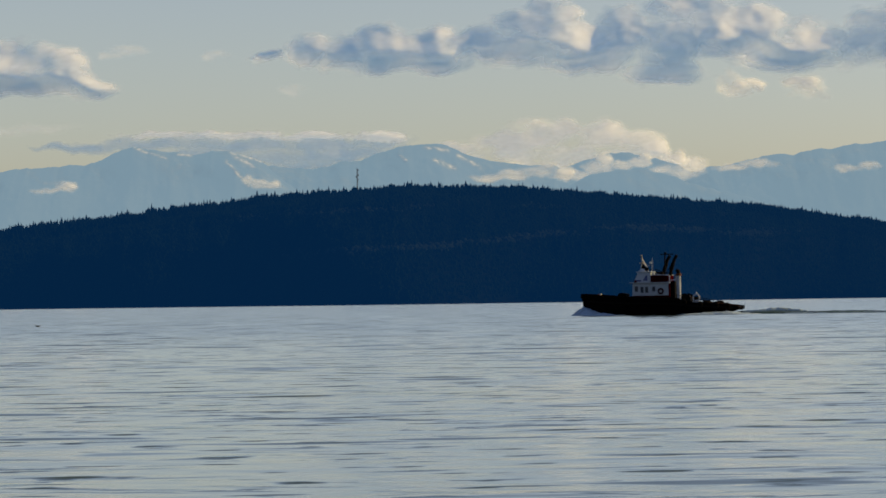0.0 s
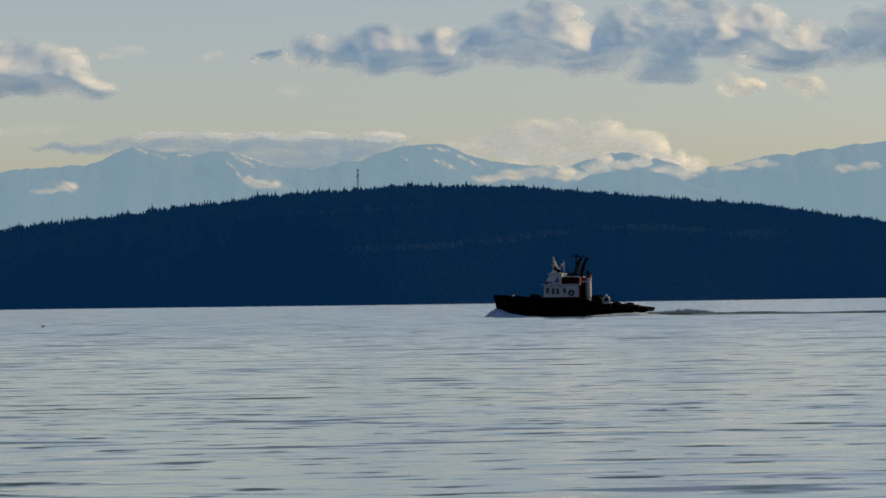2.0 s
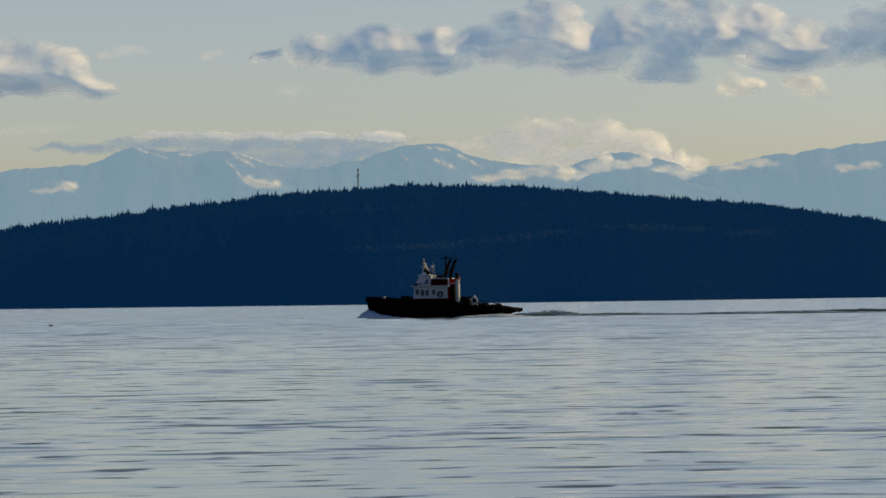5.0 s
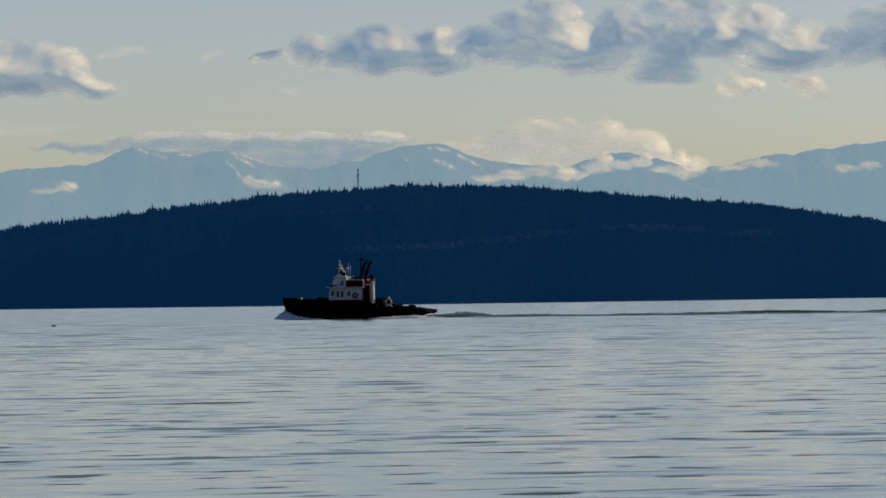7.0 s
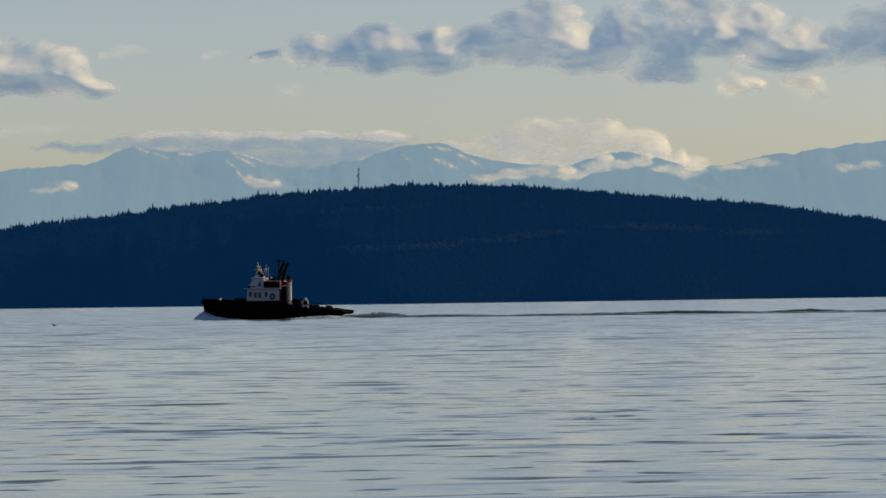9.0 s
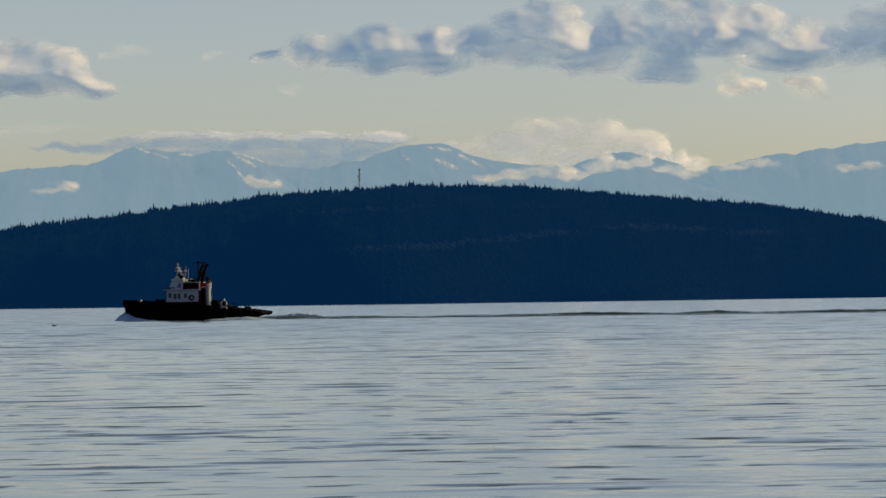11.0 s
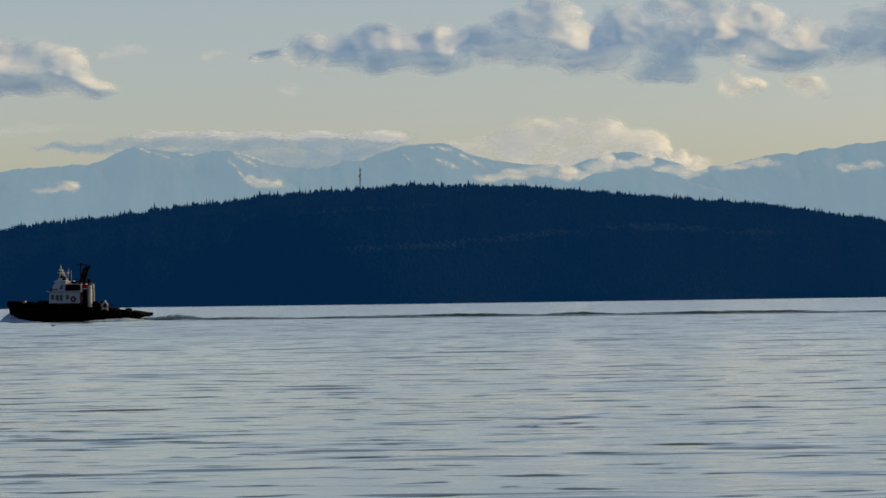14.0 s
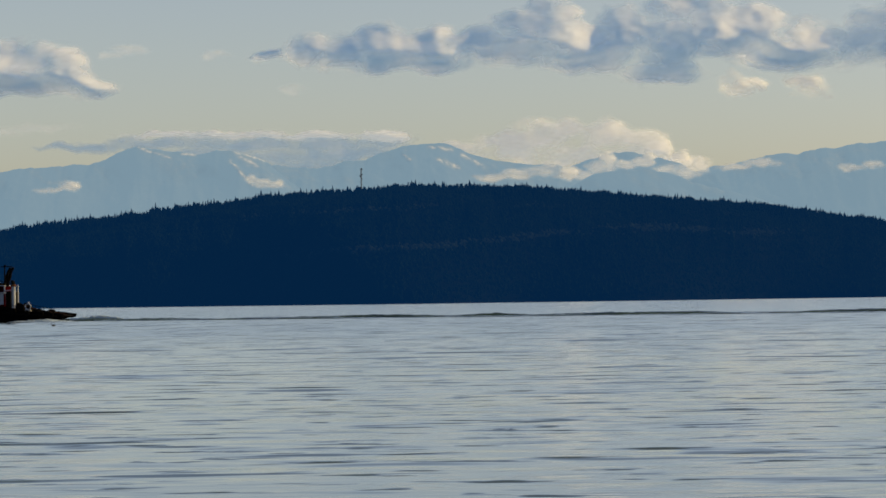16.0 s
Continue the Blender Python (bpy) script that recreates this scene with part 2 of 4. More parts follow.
    a, b, c, d = base, base + 1, base + 2, base + 3
    faces.append([a, b] + first[::-1])
    faces.append([b, c] + right[::-1])
    faces.append([c, d] + last)
    faces.append([d, a] + left)
    ob = mesh_object("water", verts, faces, [WATER])
    return tagged(ob, "calm grey-blue sea with fine long-crested ripples", "sea", kind="structure")


water = sea()

# ---- the wooded hill across the water ----
CREST_A = [-0.30, -0.1762, -0.1537, -0.1311, -0.1019, -0.0748, -0.0545, -0.032, -0.0185, 0.0039, 0.0332, 0.0601, 0.0938, 0.123, 0.1432,
           0.1567, 0.1765, 0.30]
CREST_E = [0.0215, 0.0315, 0.0339, 0.0365, 0.0397, 0.0427, 0.0448, 0.0454, 0.0470, 0.0462, 0.0455, 0.0427, 0.0403, 0.0376, 0.0348,
           0.0326, 0.0301, 0.0170]


def hill_point(a, t):
    """Ground of the hill: a is the bearing (x / y), t runs from the shore (0) over the crest (1) and beyond."""
    shore = 2350 + 700 * smooth(-(a - 0.02) / 0.2) + 40 * np.sin(a * 60)
    crest = 3080 + 300 * smooth(-a / 0.2) - 100 * smooth(a / 0.2)
    y = shore + t * (crest - shore)
    top = np.interp(a, CREST_A, CREST_E) * crest - tree_height(a) * 0.95
    g = np.where(t < 1, np.sin(np.clip(t, 0, 1) * math.pi / 2) ** 0.8, np.cos(np.clip(t - 1, 0, 1.2) * math.pi / 2.2) ** 2)
    bumps = (fractal(a * 42, t * 3.0, 11, 4) - 0.5) * 22 * smooth(t * 3) * smooth((1.0 - t) * 5)
    bumps = bumps + (fractal(a * 260 + 3, t * 2 + 9, 21, 2) - 0.5) * 4 * smooth(t * 3)
    return a * y, y, np.maximum(top * g + bumps, 0) + 1.2 * smooth(t * 60) - 0.6


def tree_height(a):
    return 13.5 - 22 * a


def hill():
    a, t = np.meshgrid(np.linspace(-0.30, 0.30, 260), np.linspace(-0.02, 1.8, 110), indexing="ij")
    x, y, z = hill_point(a, t)
    verts = np.stack([x.ravel(), y.ravel(), z.ravel()], 1)
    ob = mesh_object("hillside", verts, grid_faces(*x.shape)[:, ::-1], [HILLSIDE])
    return tagged(ob, "dark forested hill across the water, blue from painted haze", "hill", kind="structure")


def forest():
    """Conifers as three ragged tiers on a short trunk, with pale bare alders along two benches of the slope."""
    rng = np.random.default_rng(8)
    n_slope, n_crest = 72000, 2600
    a = np.concatenate([rng.uniform(-0.23, 0.23, n_slope), rng.uniform(-0.22, 0.22, n_crest)])
    t = np.concatenate([rng.random(n_slope) * 1.1, rng.uniform(0.93, 1.06, n_crest)])
    x, y, z = hill_point(a, t)
    e = z / y
    bench = np.interp(a, [-0.06, -0.04, 0.01, 0.05, 0.085, 0.13], [0.0205, 0.0212, 0.0232, 0.0278, 0.0288, 0.026])
    upper = np.interp(a, [-0.09, -0.04, 0.0, 0.06], [0.034, 0.037, 0.0385, 0.037])
    pale = (np.exp(-((e - bench) / 0.0013) ** 2) * smooth((a + 0.07) * 25) * smooth((0.15 - a) * 25) +
            0.5 * np.exp(-((e - upper) / 0.0010) ** 2) * smooth((a + 0.1) * 25) * smooth((0.07 - a) * 25))
    is_alder = rng.random(len(a)) < pale * 1.3 * smooth(fractal(a * 90, e * 400, 44, 3) * 3 - 0.9)
    open_top = smooth((t - 0.74) / 0.22)               # tall and free-standing towards the crest
    size = tree_height(a) * rng.uniform(0.62, 1.12, len(a)) * np.where(rng.random(len(a)) < 0.06, 1.25, 1.0) * (0.85 + 0.35 * fractal(a * 300, t * 5, 77, 2))
    size = np.where(is_alder, size * 0.8, size) * (0.5 + 0.5 * open_top)
    wide = size * rng.uniform(0.15, 0.23, len(a)) * np.where(is_alder, 1.5, 1.0) * (2.1 - 1.1 * open_top)
    z = z - 0.5 * (1 - open_top) * size        # on the slope the crowns close into one canopy
    sides, many = 5, len(a)
    ang = np.arange(sides) * 2 * math.pi / sides
    verts, faces, slots, base = [], [], [], 0
    for lo, hi, r in ((0.08, 0.55, 1.0), (0.34, 0.80, 0.72), (0.62, 1.0, 0.42)):
        reach = np.where(is_alder, min(1.0, r + 0.25), r) * wide
        peak = np.where(is_alder, hi * 0.95, hi) * size
        jit = rng.uniform(0.7, 1.25, (many, sides))
        lean = rng.normal(0, 0.05, (many, 2)) * wide[:, None]
        turned = ang[None, :] + rng.random((many, 1)) * 6
        skirt = np.stack([x[:, None] + np.cos(turned) * reach[:, None] * jit, y[:, None] + np.sin(turned) * reach[:, None] * jit,
                          z[:, None] + size[:, None] * (lo + 0.05 * (jit - 1))], 2)
        tip = np.stack([x + lean[:, 0], y + lean[:, 1], z + peak], 1)[:, None, :]
        verts.append(np.concatenate([skirt, tip], 1).reshape(-1, 3))
        k = np.arange(sides)
        first = base + np.arange(many)[:, None] * (sides + 1)
        faces.append(np.stack([first + k, first + (k + 1) % sides, np.repeat(first + sides, sides, 1)], 2).reshape(-1, 3))
        slots.append(np.repeat(is_alder.astype(int), sides))
        base += many * (sides + 1)
    verts, faces, slots = np.concatenate(verts), np.concatenate(faces).tolist(), np.concatenate(slots)
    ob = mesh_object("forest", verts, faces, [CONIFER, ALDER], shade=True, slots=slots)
    return tagged(ob, "dense dark conifer forest with jagged treetops on the hill", "forest", kind="stuff")


hill()
forest()


# ---- far mountains ----
def mountain(name, skyline, depth, seed, label, run=260.0, rough=0.13, streaks=()):
    """A ridge with spurs and gullies whose crest follows the skyline (x, height), falling to the plain in front and behind."""
    xs = np.array([p[0] for p in skyline])
    zs = np.array([p[1] for p in skyline])
    x, v = np.meshgrid(np.arange(xs[0], xs[-1] + 1, 3.0), np.concatenate([np.linspace(-1, -0.5, 20)[:-1], np.linspace(-0.5, 0, 50), np.linspace(0, 0.9, 24)[1:]]), indexing="ij")
    crest = np.interp(x, xs, zs) + (fractal(x / 26, x * 0, seed, 4) - 0.5) * 9
    ridged = billow(x / 120 + 0.5 * v, v * 2.2, seed + 5, 6, 0.55)
    fall = 1 - np.abs(v) ** 1.15
    gully = (ridged - 0.62) * rough * crest * smooth(np.abs(v) * 5) * smooth((1 - np.abs(v)) * 3)
    sway = (fractal(x / 150, v * 1.5, seed + 9, 3) - 0.5) * 90
    y = depth + v * run + sway * smooth(np.abs(v) * 3)
    z = crest * fall + gully
    verts = np.stack([x.ravel(), y.ravel(), z.ravel()], 1)
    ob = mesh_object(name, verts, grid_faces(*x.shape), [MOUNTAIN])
    # old snow: faint flecks in the high gullies, and bright tongues (x0, z0, x1, z1, half width) below the crest
    snow = 0.28 * smooth((z - 0.72 * crest) / (0.2 * crest)) * smooth(billow(x / 55 + z / 60, z / 40, seed + 21, 4) * 4 - 2.5)
    for x0, z0, x1, z1, half in streaks:
        along = np.clip(((x - x0) * (x1 - x0) + (z - z0) * (z1 - z0)) / ((x1 - x0) ** 2 + (z1 - z0) ** 2), 0, 1)
        off = np.hypot(x - x0 - along * (x1 - x0), z - z0 - along * (z1 - z0))
        snow = np.maximum(snow, 1.2 * np.exp(-(off / half) ** 2))
    at = ob.data.attributes.new("snow", "FLOAT", "POINT")
    at.data.foreach_set("value", snow.ravel().astype(np.float32))
    return tagged(ob, label, "mountain", group="far mountain range")


mountain("mountain", [
    (-884.2, 235.9), (-802, 250.2), (-771.2, 254.9), (-699.3, 256.9), (-648, 258.3), (-622.3, 267.1), (-591.3, 283.1),
    (-559.4, 291.9), (-532.8, 284.4), (-493.9, 279.7), (-452.9, 275), (-416.9, 282.7), (-381.1, 280.2), (-350.4, 269.5),
    (-319.9, 254.7), (-289.5, 227.6), (-248.9, 194.2), (-167.6, 141.8),
],
         4560, 301, "hazy blue snow-streaked mountain with a pointed summit", streaks=(
             (-559, 290, -536, 280, 3.0), (-536, 280, -498, 268, 2.5), (-478, 276, -455, 274, 3.0), (-381, 277, -330, 262, 4.0),
             (-372, 268, -340, 252, 4.0), (-390, 262, -347, 214, 3.0)))
mountain("mountain", [
    (-421.8, 221.8), (-358.4, 252.3), (-316.4, 260.1), (-253.7, 249.8), (-216.9, 253.5), (-190.6, 262.6), (-148.6, 264.1),
    (-122.3, 276.3), (-95.9, 285.3), (-64.4, 292.2), (-32.9, 294.9), (-1.5, 293.5), (24.6, 283.7), (50.6, 270.7), (92.4, 259.6),
    (155.2, 255.6), (207.6, 250.7), (270.1, 224.7), (353.4, 190),
],
         4660, 317, "hazy pale blue mountain with a broad snowy summit", streaks=(
             (-30, 288, 10, 282, 4.0), (-12, 262, 22, 246, 4.5), (30, 272, 70, 250, 3.5), (-80, 276, -66, 262, 3.0)))
mountain("mountain", [
    (145.4, 215.7), (209.2, 246.5), (241, 252.4), (272.9, 264.6), (304.8, 272.6), (336.5, 276.4), (368.2, 273.9), (399.8, 266),
    (431.4, 254), (462.9, 240.8), (525.9, 210.4),
],
         4700, 331, "hazy blue mountain half wrapped in low cloud")
mountain("mountain", [
    (178.6, 182.9), (219.1, 200.5), (249.6, 216.2), (280, 227.9), (320.3, 232.4), (360.6, 230.8), (400.8, 222.2), (435.9, 211.6),
    (471, 201), (551.4, 179.8), (621.6, 156.6),
],
         4480, 343, "low rounded blue foothill below the cloud", 160.0, 0.08)
mountain("mountain", [
    (414.8, 209.2), (462.1, 233.5), (498.8, 243.5), (540.7, 251.2), (582.5, 259), (634.8, 265.6), (687, 271.1), (728.9, 276.8),
    (770.7, 284.5), (820.9, 287), (875.1, 287.3), (958.4, 272.5),
],
         4640, 357, "hazy blue mountain ridge rising behind the hill")


# ---- clouds ----
def blur(a, n):
    for _ in range(n):
        p = np.pad(a, 1, mode="edge")
        a = (p[:-2, 1:-1] + p[2:, 1:-1] + p[1:-1, :-2] + p[1:-1, 2:] + 2 * a) / 6
    return a


def largest_piece(keep):
    """The largest connected patch of a boolean grid."""
    rows, cols = keep.shape
    seen, best = np.zeros_like(keep), []
    for r in range(rows):
        for c in range(cols):
            if keep[r, c] and not seen[r, c]:
                seen[r, c] = True
                todo, patch = [(r, c)], []
                while todo:
                    i, j = todo.pop()
                    patch.append((i, j))
                    for u, v in ((i + 1, j), (i - 1, j), (i, j + 1), (i, j - 1)):
                        if 0 <= u < rows and 0 <= v < cols and keep[u, v] and not seen[u, v]:
                            seen[u, v] = True
                            todo.append((u, v))
                if len(patch) > len(best):
                    best = patch
    out = np.zeros_like(keep)
    for r, c in best:
        out[r, c] = True
    return out


def cloud(name, blobs, depth, seed, label, mat, cell=2.6, swell=1.0, fray=0.65, grain=64.0, rim=1.5, flat=0.0, soft=10):
    """A bank of cloud swollen from rounded lobes (x, z, half width, half height), its outline frayed by turbulence,
    rounded towards the beach and thinning to nothing at its rim."""
    b = np.array(blobs)
    x0, x1 = (b[:, 0] - b[:, 2] * 1.5).min(), (b[:, 0] + b[:, 2] * 1.5).max()
    z0, z1 = (b[:, 1] - b[:, 3] * 1.7).min(), (b[:, 1] + b[:, 3] * 1.7).max()
    x, z = np.meshgrid(np.arange(x0, x1, cell), np.arange(z0, z1, cell), indexing="ij")
    wx = x + (fractal(x / grain, z / (grain * 0.6), seed, 5) - 0.5) * grain * fray * 2.2
    wz = z + (fractal(x / grain + 50, z / grain, seed + 3, 5) - 0.5) * grain * fray * 0.8
    body = np.full_like(x, -3.0)
    for cx, cz, rx, rz in blobs:
        body = np.maximum(body, 1 - ((wx - cx) / rx) ** 2 - ((wz - cz) / rz) ** 2)
    puff = fractal(x / (grain * 1.0), z / (grain * 0.45), seed + 7, 5, 0.48)
    dens = body + (puff - 0.5) * 1.9 * fray
    alpha = smooth((dens + 0.05) / rim)
    # the bank swells out just above its flat base and leans back towards its top
    inside = body > 0
    cols_in = inside.any(1)
    at_x = np.arange(x.shape[0])
    low = np.interp(at_x, at_x[cols_in], z[0][inside.argmax(1)][cols_in])
    high = np.interp(at_x, at_x[cols_in], z[0][x.shape[1] - 1 - inside[:, ::-1].argmax(1)][cols_in])
    even = np.ones(25) / 25
    low, high = (np.convolve(np.pad(e, 12, mode="edge"), even, "valid") for e in (low, high))
    deep = np.clip(high - low, 12, 170)[:, None]
    q = (z - low[:, None]) / deep
    lean = 1.15 * deep * smooth((q + 0.1) / 0.45) * (1 - 0.8 * np.clip(q, 0, 1.2))
    lumps = (fractal(x / (grain * 1.5), z / (grain * 0.8), seed + 8, 4, 0.5) - 0.5) * grain * 1.05
    front = blur(swell * (lean + lumps + 0.4 * grain) * smooth(blur(body, 20) * 1.2 + 0.3), soft) * (1 - flat)
    keep = largest_piece(alpha > 0.004)
    rows, cols = x.shape
    f = grid_faces(rows, cols)
    f = f[keep.ravel()[f].any(1)]
    used = np.unique(f)
    order = np.full(rows * cols, -1)
    order[used] = np.arange(len(used))
    verts = np.stack([x.ravel()[used], depth - front.ravel()[used], z.ravel()[used]], 1)
    # the far side of the bank, joined to the near side along the rim
    f = order[f]
    rim_vert = np.bincount(f.ravel(), minlength=len(used)) < 4
    far_verts = verts.copy()
    far_verts[:, 1] = depth + 0.45 * front.ravel()[used]
    inner = ~rim_vert
    twin = np.arange(len(used))
    twin[inner] = len(used) + np.arange(inner.sum())
    verts[rim_vert, 1] = depth
    values = np.clip(alpha.ravel()[used], 0, 1)
    verts, values = np.concatenate([verts, far_verts[inner]]), np.concatenate([values, values[inner]])
    ob = mesh_object(name, verts, np.concatenate([f, twin[f][:, ::-1]]), [mat])
    at = ob.data.attributes.new("thickness", "FLOAT", "POINT")
    at.data.foreach_set("value", values.astype(np.float32))
    return tagged(ob, label, "cloud", group="clouds over the mountains")


clouds = []
clouds.append((cloud("cloud", [
    (-262.3, 498.5, 52.7, 35.1), (-185.7, 486.5, 61.5, 46.1), (-97.6, 503.9, 76.8, 50.5), (-20.9, 495.2, 65.9, 46.1),
    (-59.8, 459.5, 126.2, 22), (78, 499.3, 65.9, 43.9), (166.2, 531, 65.9, 43.9), (154.6, 481.8, 98.8, 41.7),
    (253.6, 502.3, 76.8, 43.9), (285.9, 458, 109.8, 28.5), (341.3, 495.6, 65.9, 54.9), (439.3, 433.9, 98.8, 22),
    (440, 488.7, 87.8, 60.4), (528.4, 531.4, 82.3, 65.9), (616, 513.7, 87.8, 65.9), (659.2, 463.7, 109.8, 30.7),
    (725.6, 501.2, 76.8, 49.4), (813.2, 489, 87.8, 49.4), (901.2, 498.8, 87.8, 60.4), (215.9, 552.2, 65.9, 35.1),
    (363.9, 537, 65.9, 43.9), (463, 557.6, 65.9, 39.5), (857.7, 526.8, 76.8, 46.1), (-334, 477.6, 37.3, 11),
],
    4880, 401, "long bank of cream-topped cumulus with blue-grey shaded base", CLOUD), 9.0))
clouds.append((cloud("cloud", [
    (-921.3, 469.3, 87.8, 54.9), (-844.3, 479.2, 87.8, 46.1), (-767.6, 472.7, 65.9, 49.4), (-713, 455.4, 54.9, 46.1),
    (-674.9, 427.5, 49.4, 24.1), (-812.2, 426.1, 131.7, 22), (-898.9, 501.9, 65.9, 27.4), (-838.5, 503.3, 82.3, 28.5),
    (-750.9, 491.1, 54.9, 30.7),
],
    4880, 431, "cream and blue cumulus with a sloping edge", CLOUD), 8.0))
for patch, seed in (([
    (546.4, 397.4, 35.9, 31.6), (590.7, 398.9, 25.3, 15.8),
], 443), ([
    (685.6, 395.4, 54.9, 25.3), (654.1, 403.3, 33.8, 16.9),
], 447)):
    clouds.append((cloud("cloud", patch, 4690, seed, "small tattered cream cloud under the bank", VEIL, rim=1.7, grain=36.0, flat=0.2), 3.0))
clouds.append((cloud("cloud", [
    (-740, 312.2, 77.1, 9.9), (-662.8, 313.3, 99.2, 13.2), (-574.6, 316.5, 121.2, 19.8), (-486.4, 319.6, 121.2, 19.8),
    (-365.2, 313.5, 132.2, 22), (-244, 311.8, 121.2, 24.2), (-133.7, 314.7, 88.2, 19.8), (-288.4, 288.2, 110.2, 26.4),
    (-200.2, 287, 88.2, 26.4), (-321.6, 277.7, 77.1, 24.2), (-145.1, 292.8, 66.1, 24.2), (-261.1, 270.2, 88.2, 17.6),
    (-500, 288, 130, 26), (-410, 284, 120, 28),
],
    4900, 457, "flat grey-blue layer of cloud along the mountain tops", LAYER, rim=1.6, grain=36.0, flat=0.6), 1.0))
clouds.append((cloud("cloud", [
    (-530.2, 333.5, 121.2, 8.8), (-398, 331.6, 121.2, 8.8), (-243.8, 327.3, 121.2, 9.9), (-122.6, 321.2, 77.1, 13.2),
],
    4890, 459, "thin cream crest on the grey cloud layer", VEIL, rim=1.0, grain=30.0, flat=0.5), 1.0))
clouds.append((cloud("cloud", [
    (53, 298.6, 65.6, 26.2), (129.7, 310.7, 76.5, 28.4), (195.4, 320.7, 65.6, 30.6), (250.2, 328.7, 65.6, 28.4),
    (304.7, 319.2, 65.6, 30.6), (359.3, 312.9, 60.1, 28.4), (402.7, 293.8, 49.2, 28.4), (129.3, 283.4, 98.4, 21.9),
    (238.7, 287.3, 98.4, 26.2), (457, 262.4, 54.7, 24), (194.7, 268.2, 87.4, 15.3), (347.9, 280.3, 65.6, 21.9),
],
    4860, 463, "cream cloud piled over the mountain saddle", VEIL, rim=1.4, swell=0.9, grain=46.0, fray=0.8), 2.0))
clouds.append((cloud("cloud", [
    (85, 220, 45, 8), (130, 224, 50, 10), (175, 229, 45, 12), (215, 225, 35, 13), (192, 238, 22, 9),
],
    4440, 471, "low cream cloud lying along the mountain foot", MIST, cell=2.0, rim=1.5, grain=22.0, flat=0.4), 1.0))
clouds.append((cloud("cloud", [
    (245, 226, 30, 12), (283, 242, 30, 15), (297, 256, 16, 16), (328, 247, 30, 9), (362, 250, 26, 10), (371, 262, 12, 15),
    (405, 236, 34, 13), (440, 230, 30, 14), (468, 242, 24, 18), (425, 258, 20, 16),
],
    4560, 479, "cream cloud lying between the ridge and its foothill", MIST, cell=2.0, rim=1.3, grain=22.0, flat=0.4), 1.0))
for patch, seed, says in (([
    (710.5, 225.7, 35.6, 7.9), (750.1, 229.1, 35.6, 6.9),
], 487, "thin cream cloud shred before the ridge"),
                          ([
    (552.2, 235.8, 43.5, 7.9), (512.6, 230.4, 39.6, 6.9),
], 489, "thin cream cloud shred on the ridge"),
                          ([
    (-654.5, 212.2, 23.6, 9.9), (-682.2, 205.6, 37.4, 5.9),
], 491, "small cream cloud puff on the mountainside"),
                          ([
    (-322.5, 213.4, 25.6, 9.9), (-302.8, 209.2, 23.6, 7.9), (-337.1, 221.5, 13.8, 7.9),
], 493, "bright cream cloud puff at the mountain's foot")):
    clouds.append((cloud("cloud", patch, 4390, seed, says, MIST, cell=2.0, rim=1.5, grain=18.0, flat=0.4), 1.0))
for patch, seed in (([
    (-610.6, 499.9, 44.1, 13.2), (-649.3, 491.6, 33.1, 8.8),
], 499), ([
    (-445.4, 488.8, 33.1, 9.9),
], 501), ([
    (-292.1, 420.5, 37.5, 12.1),
], 503), ([
    (-794.5, 350.4, 88.2, 9.9), (-860.8, 342.5, 66.1, 8.8),
], 505), ([
    (-354, 480.9, 33.1, 9.9),
], 507)):
    clouds.append((cloud("cloud", patch, 4900, seed, "faint wisp of thin cream cloud", WISP, rim=1.3, grain=24.0, flat=0.6), 7.0))


# ---- the tug ----
def part(name, bm, mat, parent, label="", smooth_shade=False):
    me = bpy.data.meshes.new(name)
    bm.normal_update()
    bm.to_mesh(me)
    bm.free()
    me.materials.append(mat)
    if smooth_shade:
        for p in me.polygons:
            p.use_smooth = True
    ob = new(name, me)
    ob.parent = parent
    if label:
        tagged(ob, label)
    return ob


def box(x0, x1, y0, y1, z0, z1, bevel=0.03, bm=None, taper=(0, 0, 0)):
    """Bevelled block; taper draws the top's front, back and sides in by so many metres."""
    bm = bm or bmesh.new()
    f, b, s = taper
    c = [(x0, y0, z0), (x1, y0, z0), (x1, y1, z0), (x0, y1, z0),
         (x0 + b, y0 + s, z1), (x1 - f, y0 + s, z1), (x1 - f, y1 - s, z1), (x0 + b, y1 - s, z1)]
    v = [bm.verts.new(p) for p in c]
    fs = [bm.faces.new([v[i] for i in q]) for q in ((3, 2, 1, 0), (4, 5, 6, 7), (0, 1, 5, 4), (1, 2, 6, 5), (2, 3, 7, 6), (3, 0, 4, 7))]
    if bevel:
        es = list({e for f_ in fs for e in f_.edges})
        bmesh.ops.bevel(bm, geom=es, offset=bevel, segments=2, affect="EDGES", profile=0.6)
    return bm


def tube(points, r, bm=None, sides=10, caps=True):
    """Round bar along points; r is one radius or one for each point."""
    bm = bm or bmesh.new()
    pts = [Vector(p) for p in points]
    rs = r if isinstance(r, (list, tuple)) else [r] * len(pts)
    rings = []
    for i, p in enumerate(pts):
        d = (pts[min(i + 1, len(pts) - 1)] - pts[max(i - 1, 0)]).normalized()
        u = d.cross(Vector((0.31, 0.92, 0.23))).normalized()
        w = d.cross(u)
        rings.append([bm.verts.new(p + (u * math.cos(k * 2 * math.pi / sides) + w * math.sin(k * 2 * math.pi / sides)) * rs[i]) for k in range(sides)])
    for a, b in zip(rings, rings[1:]):
        for k in range(sides):
            bm.faces.new((a[k], a[(k + 1) % sides], b[(k + 1) % sides], b[k]))
    if caps:
        bm.faces.new(rings[0][::-1])
        bm.faces.new(rings[-1])
    return bm


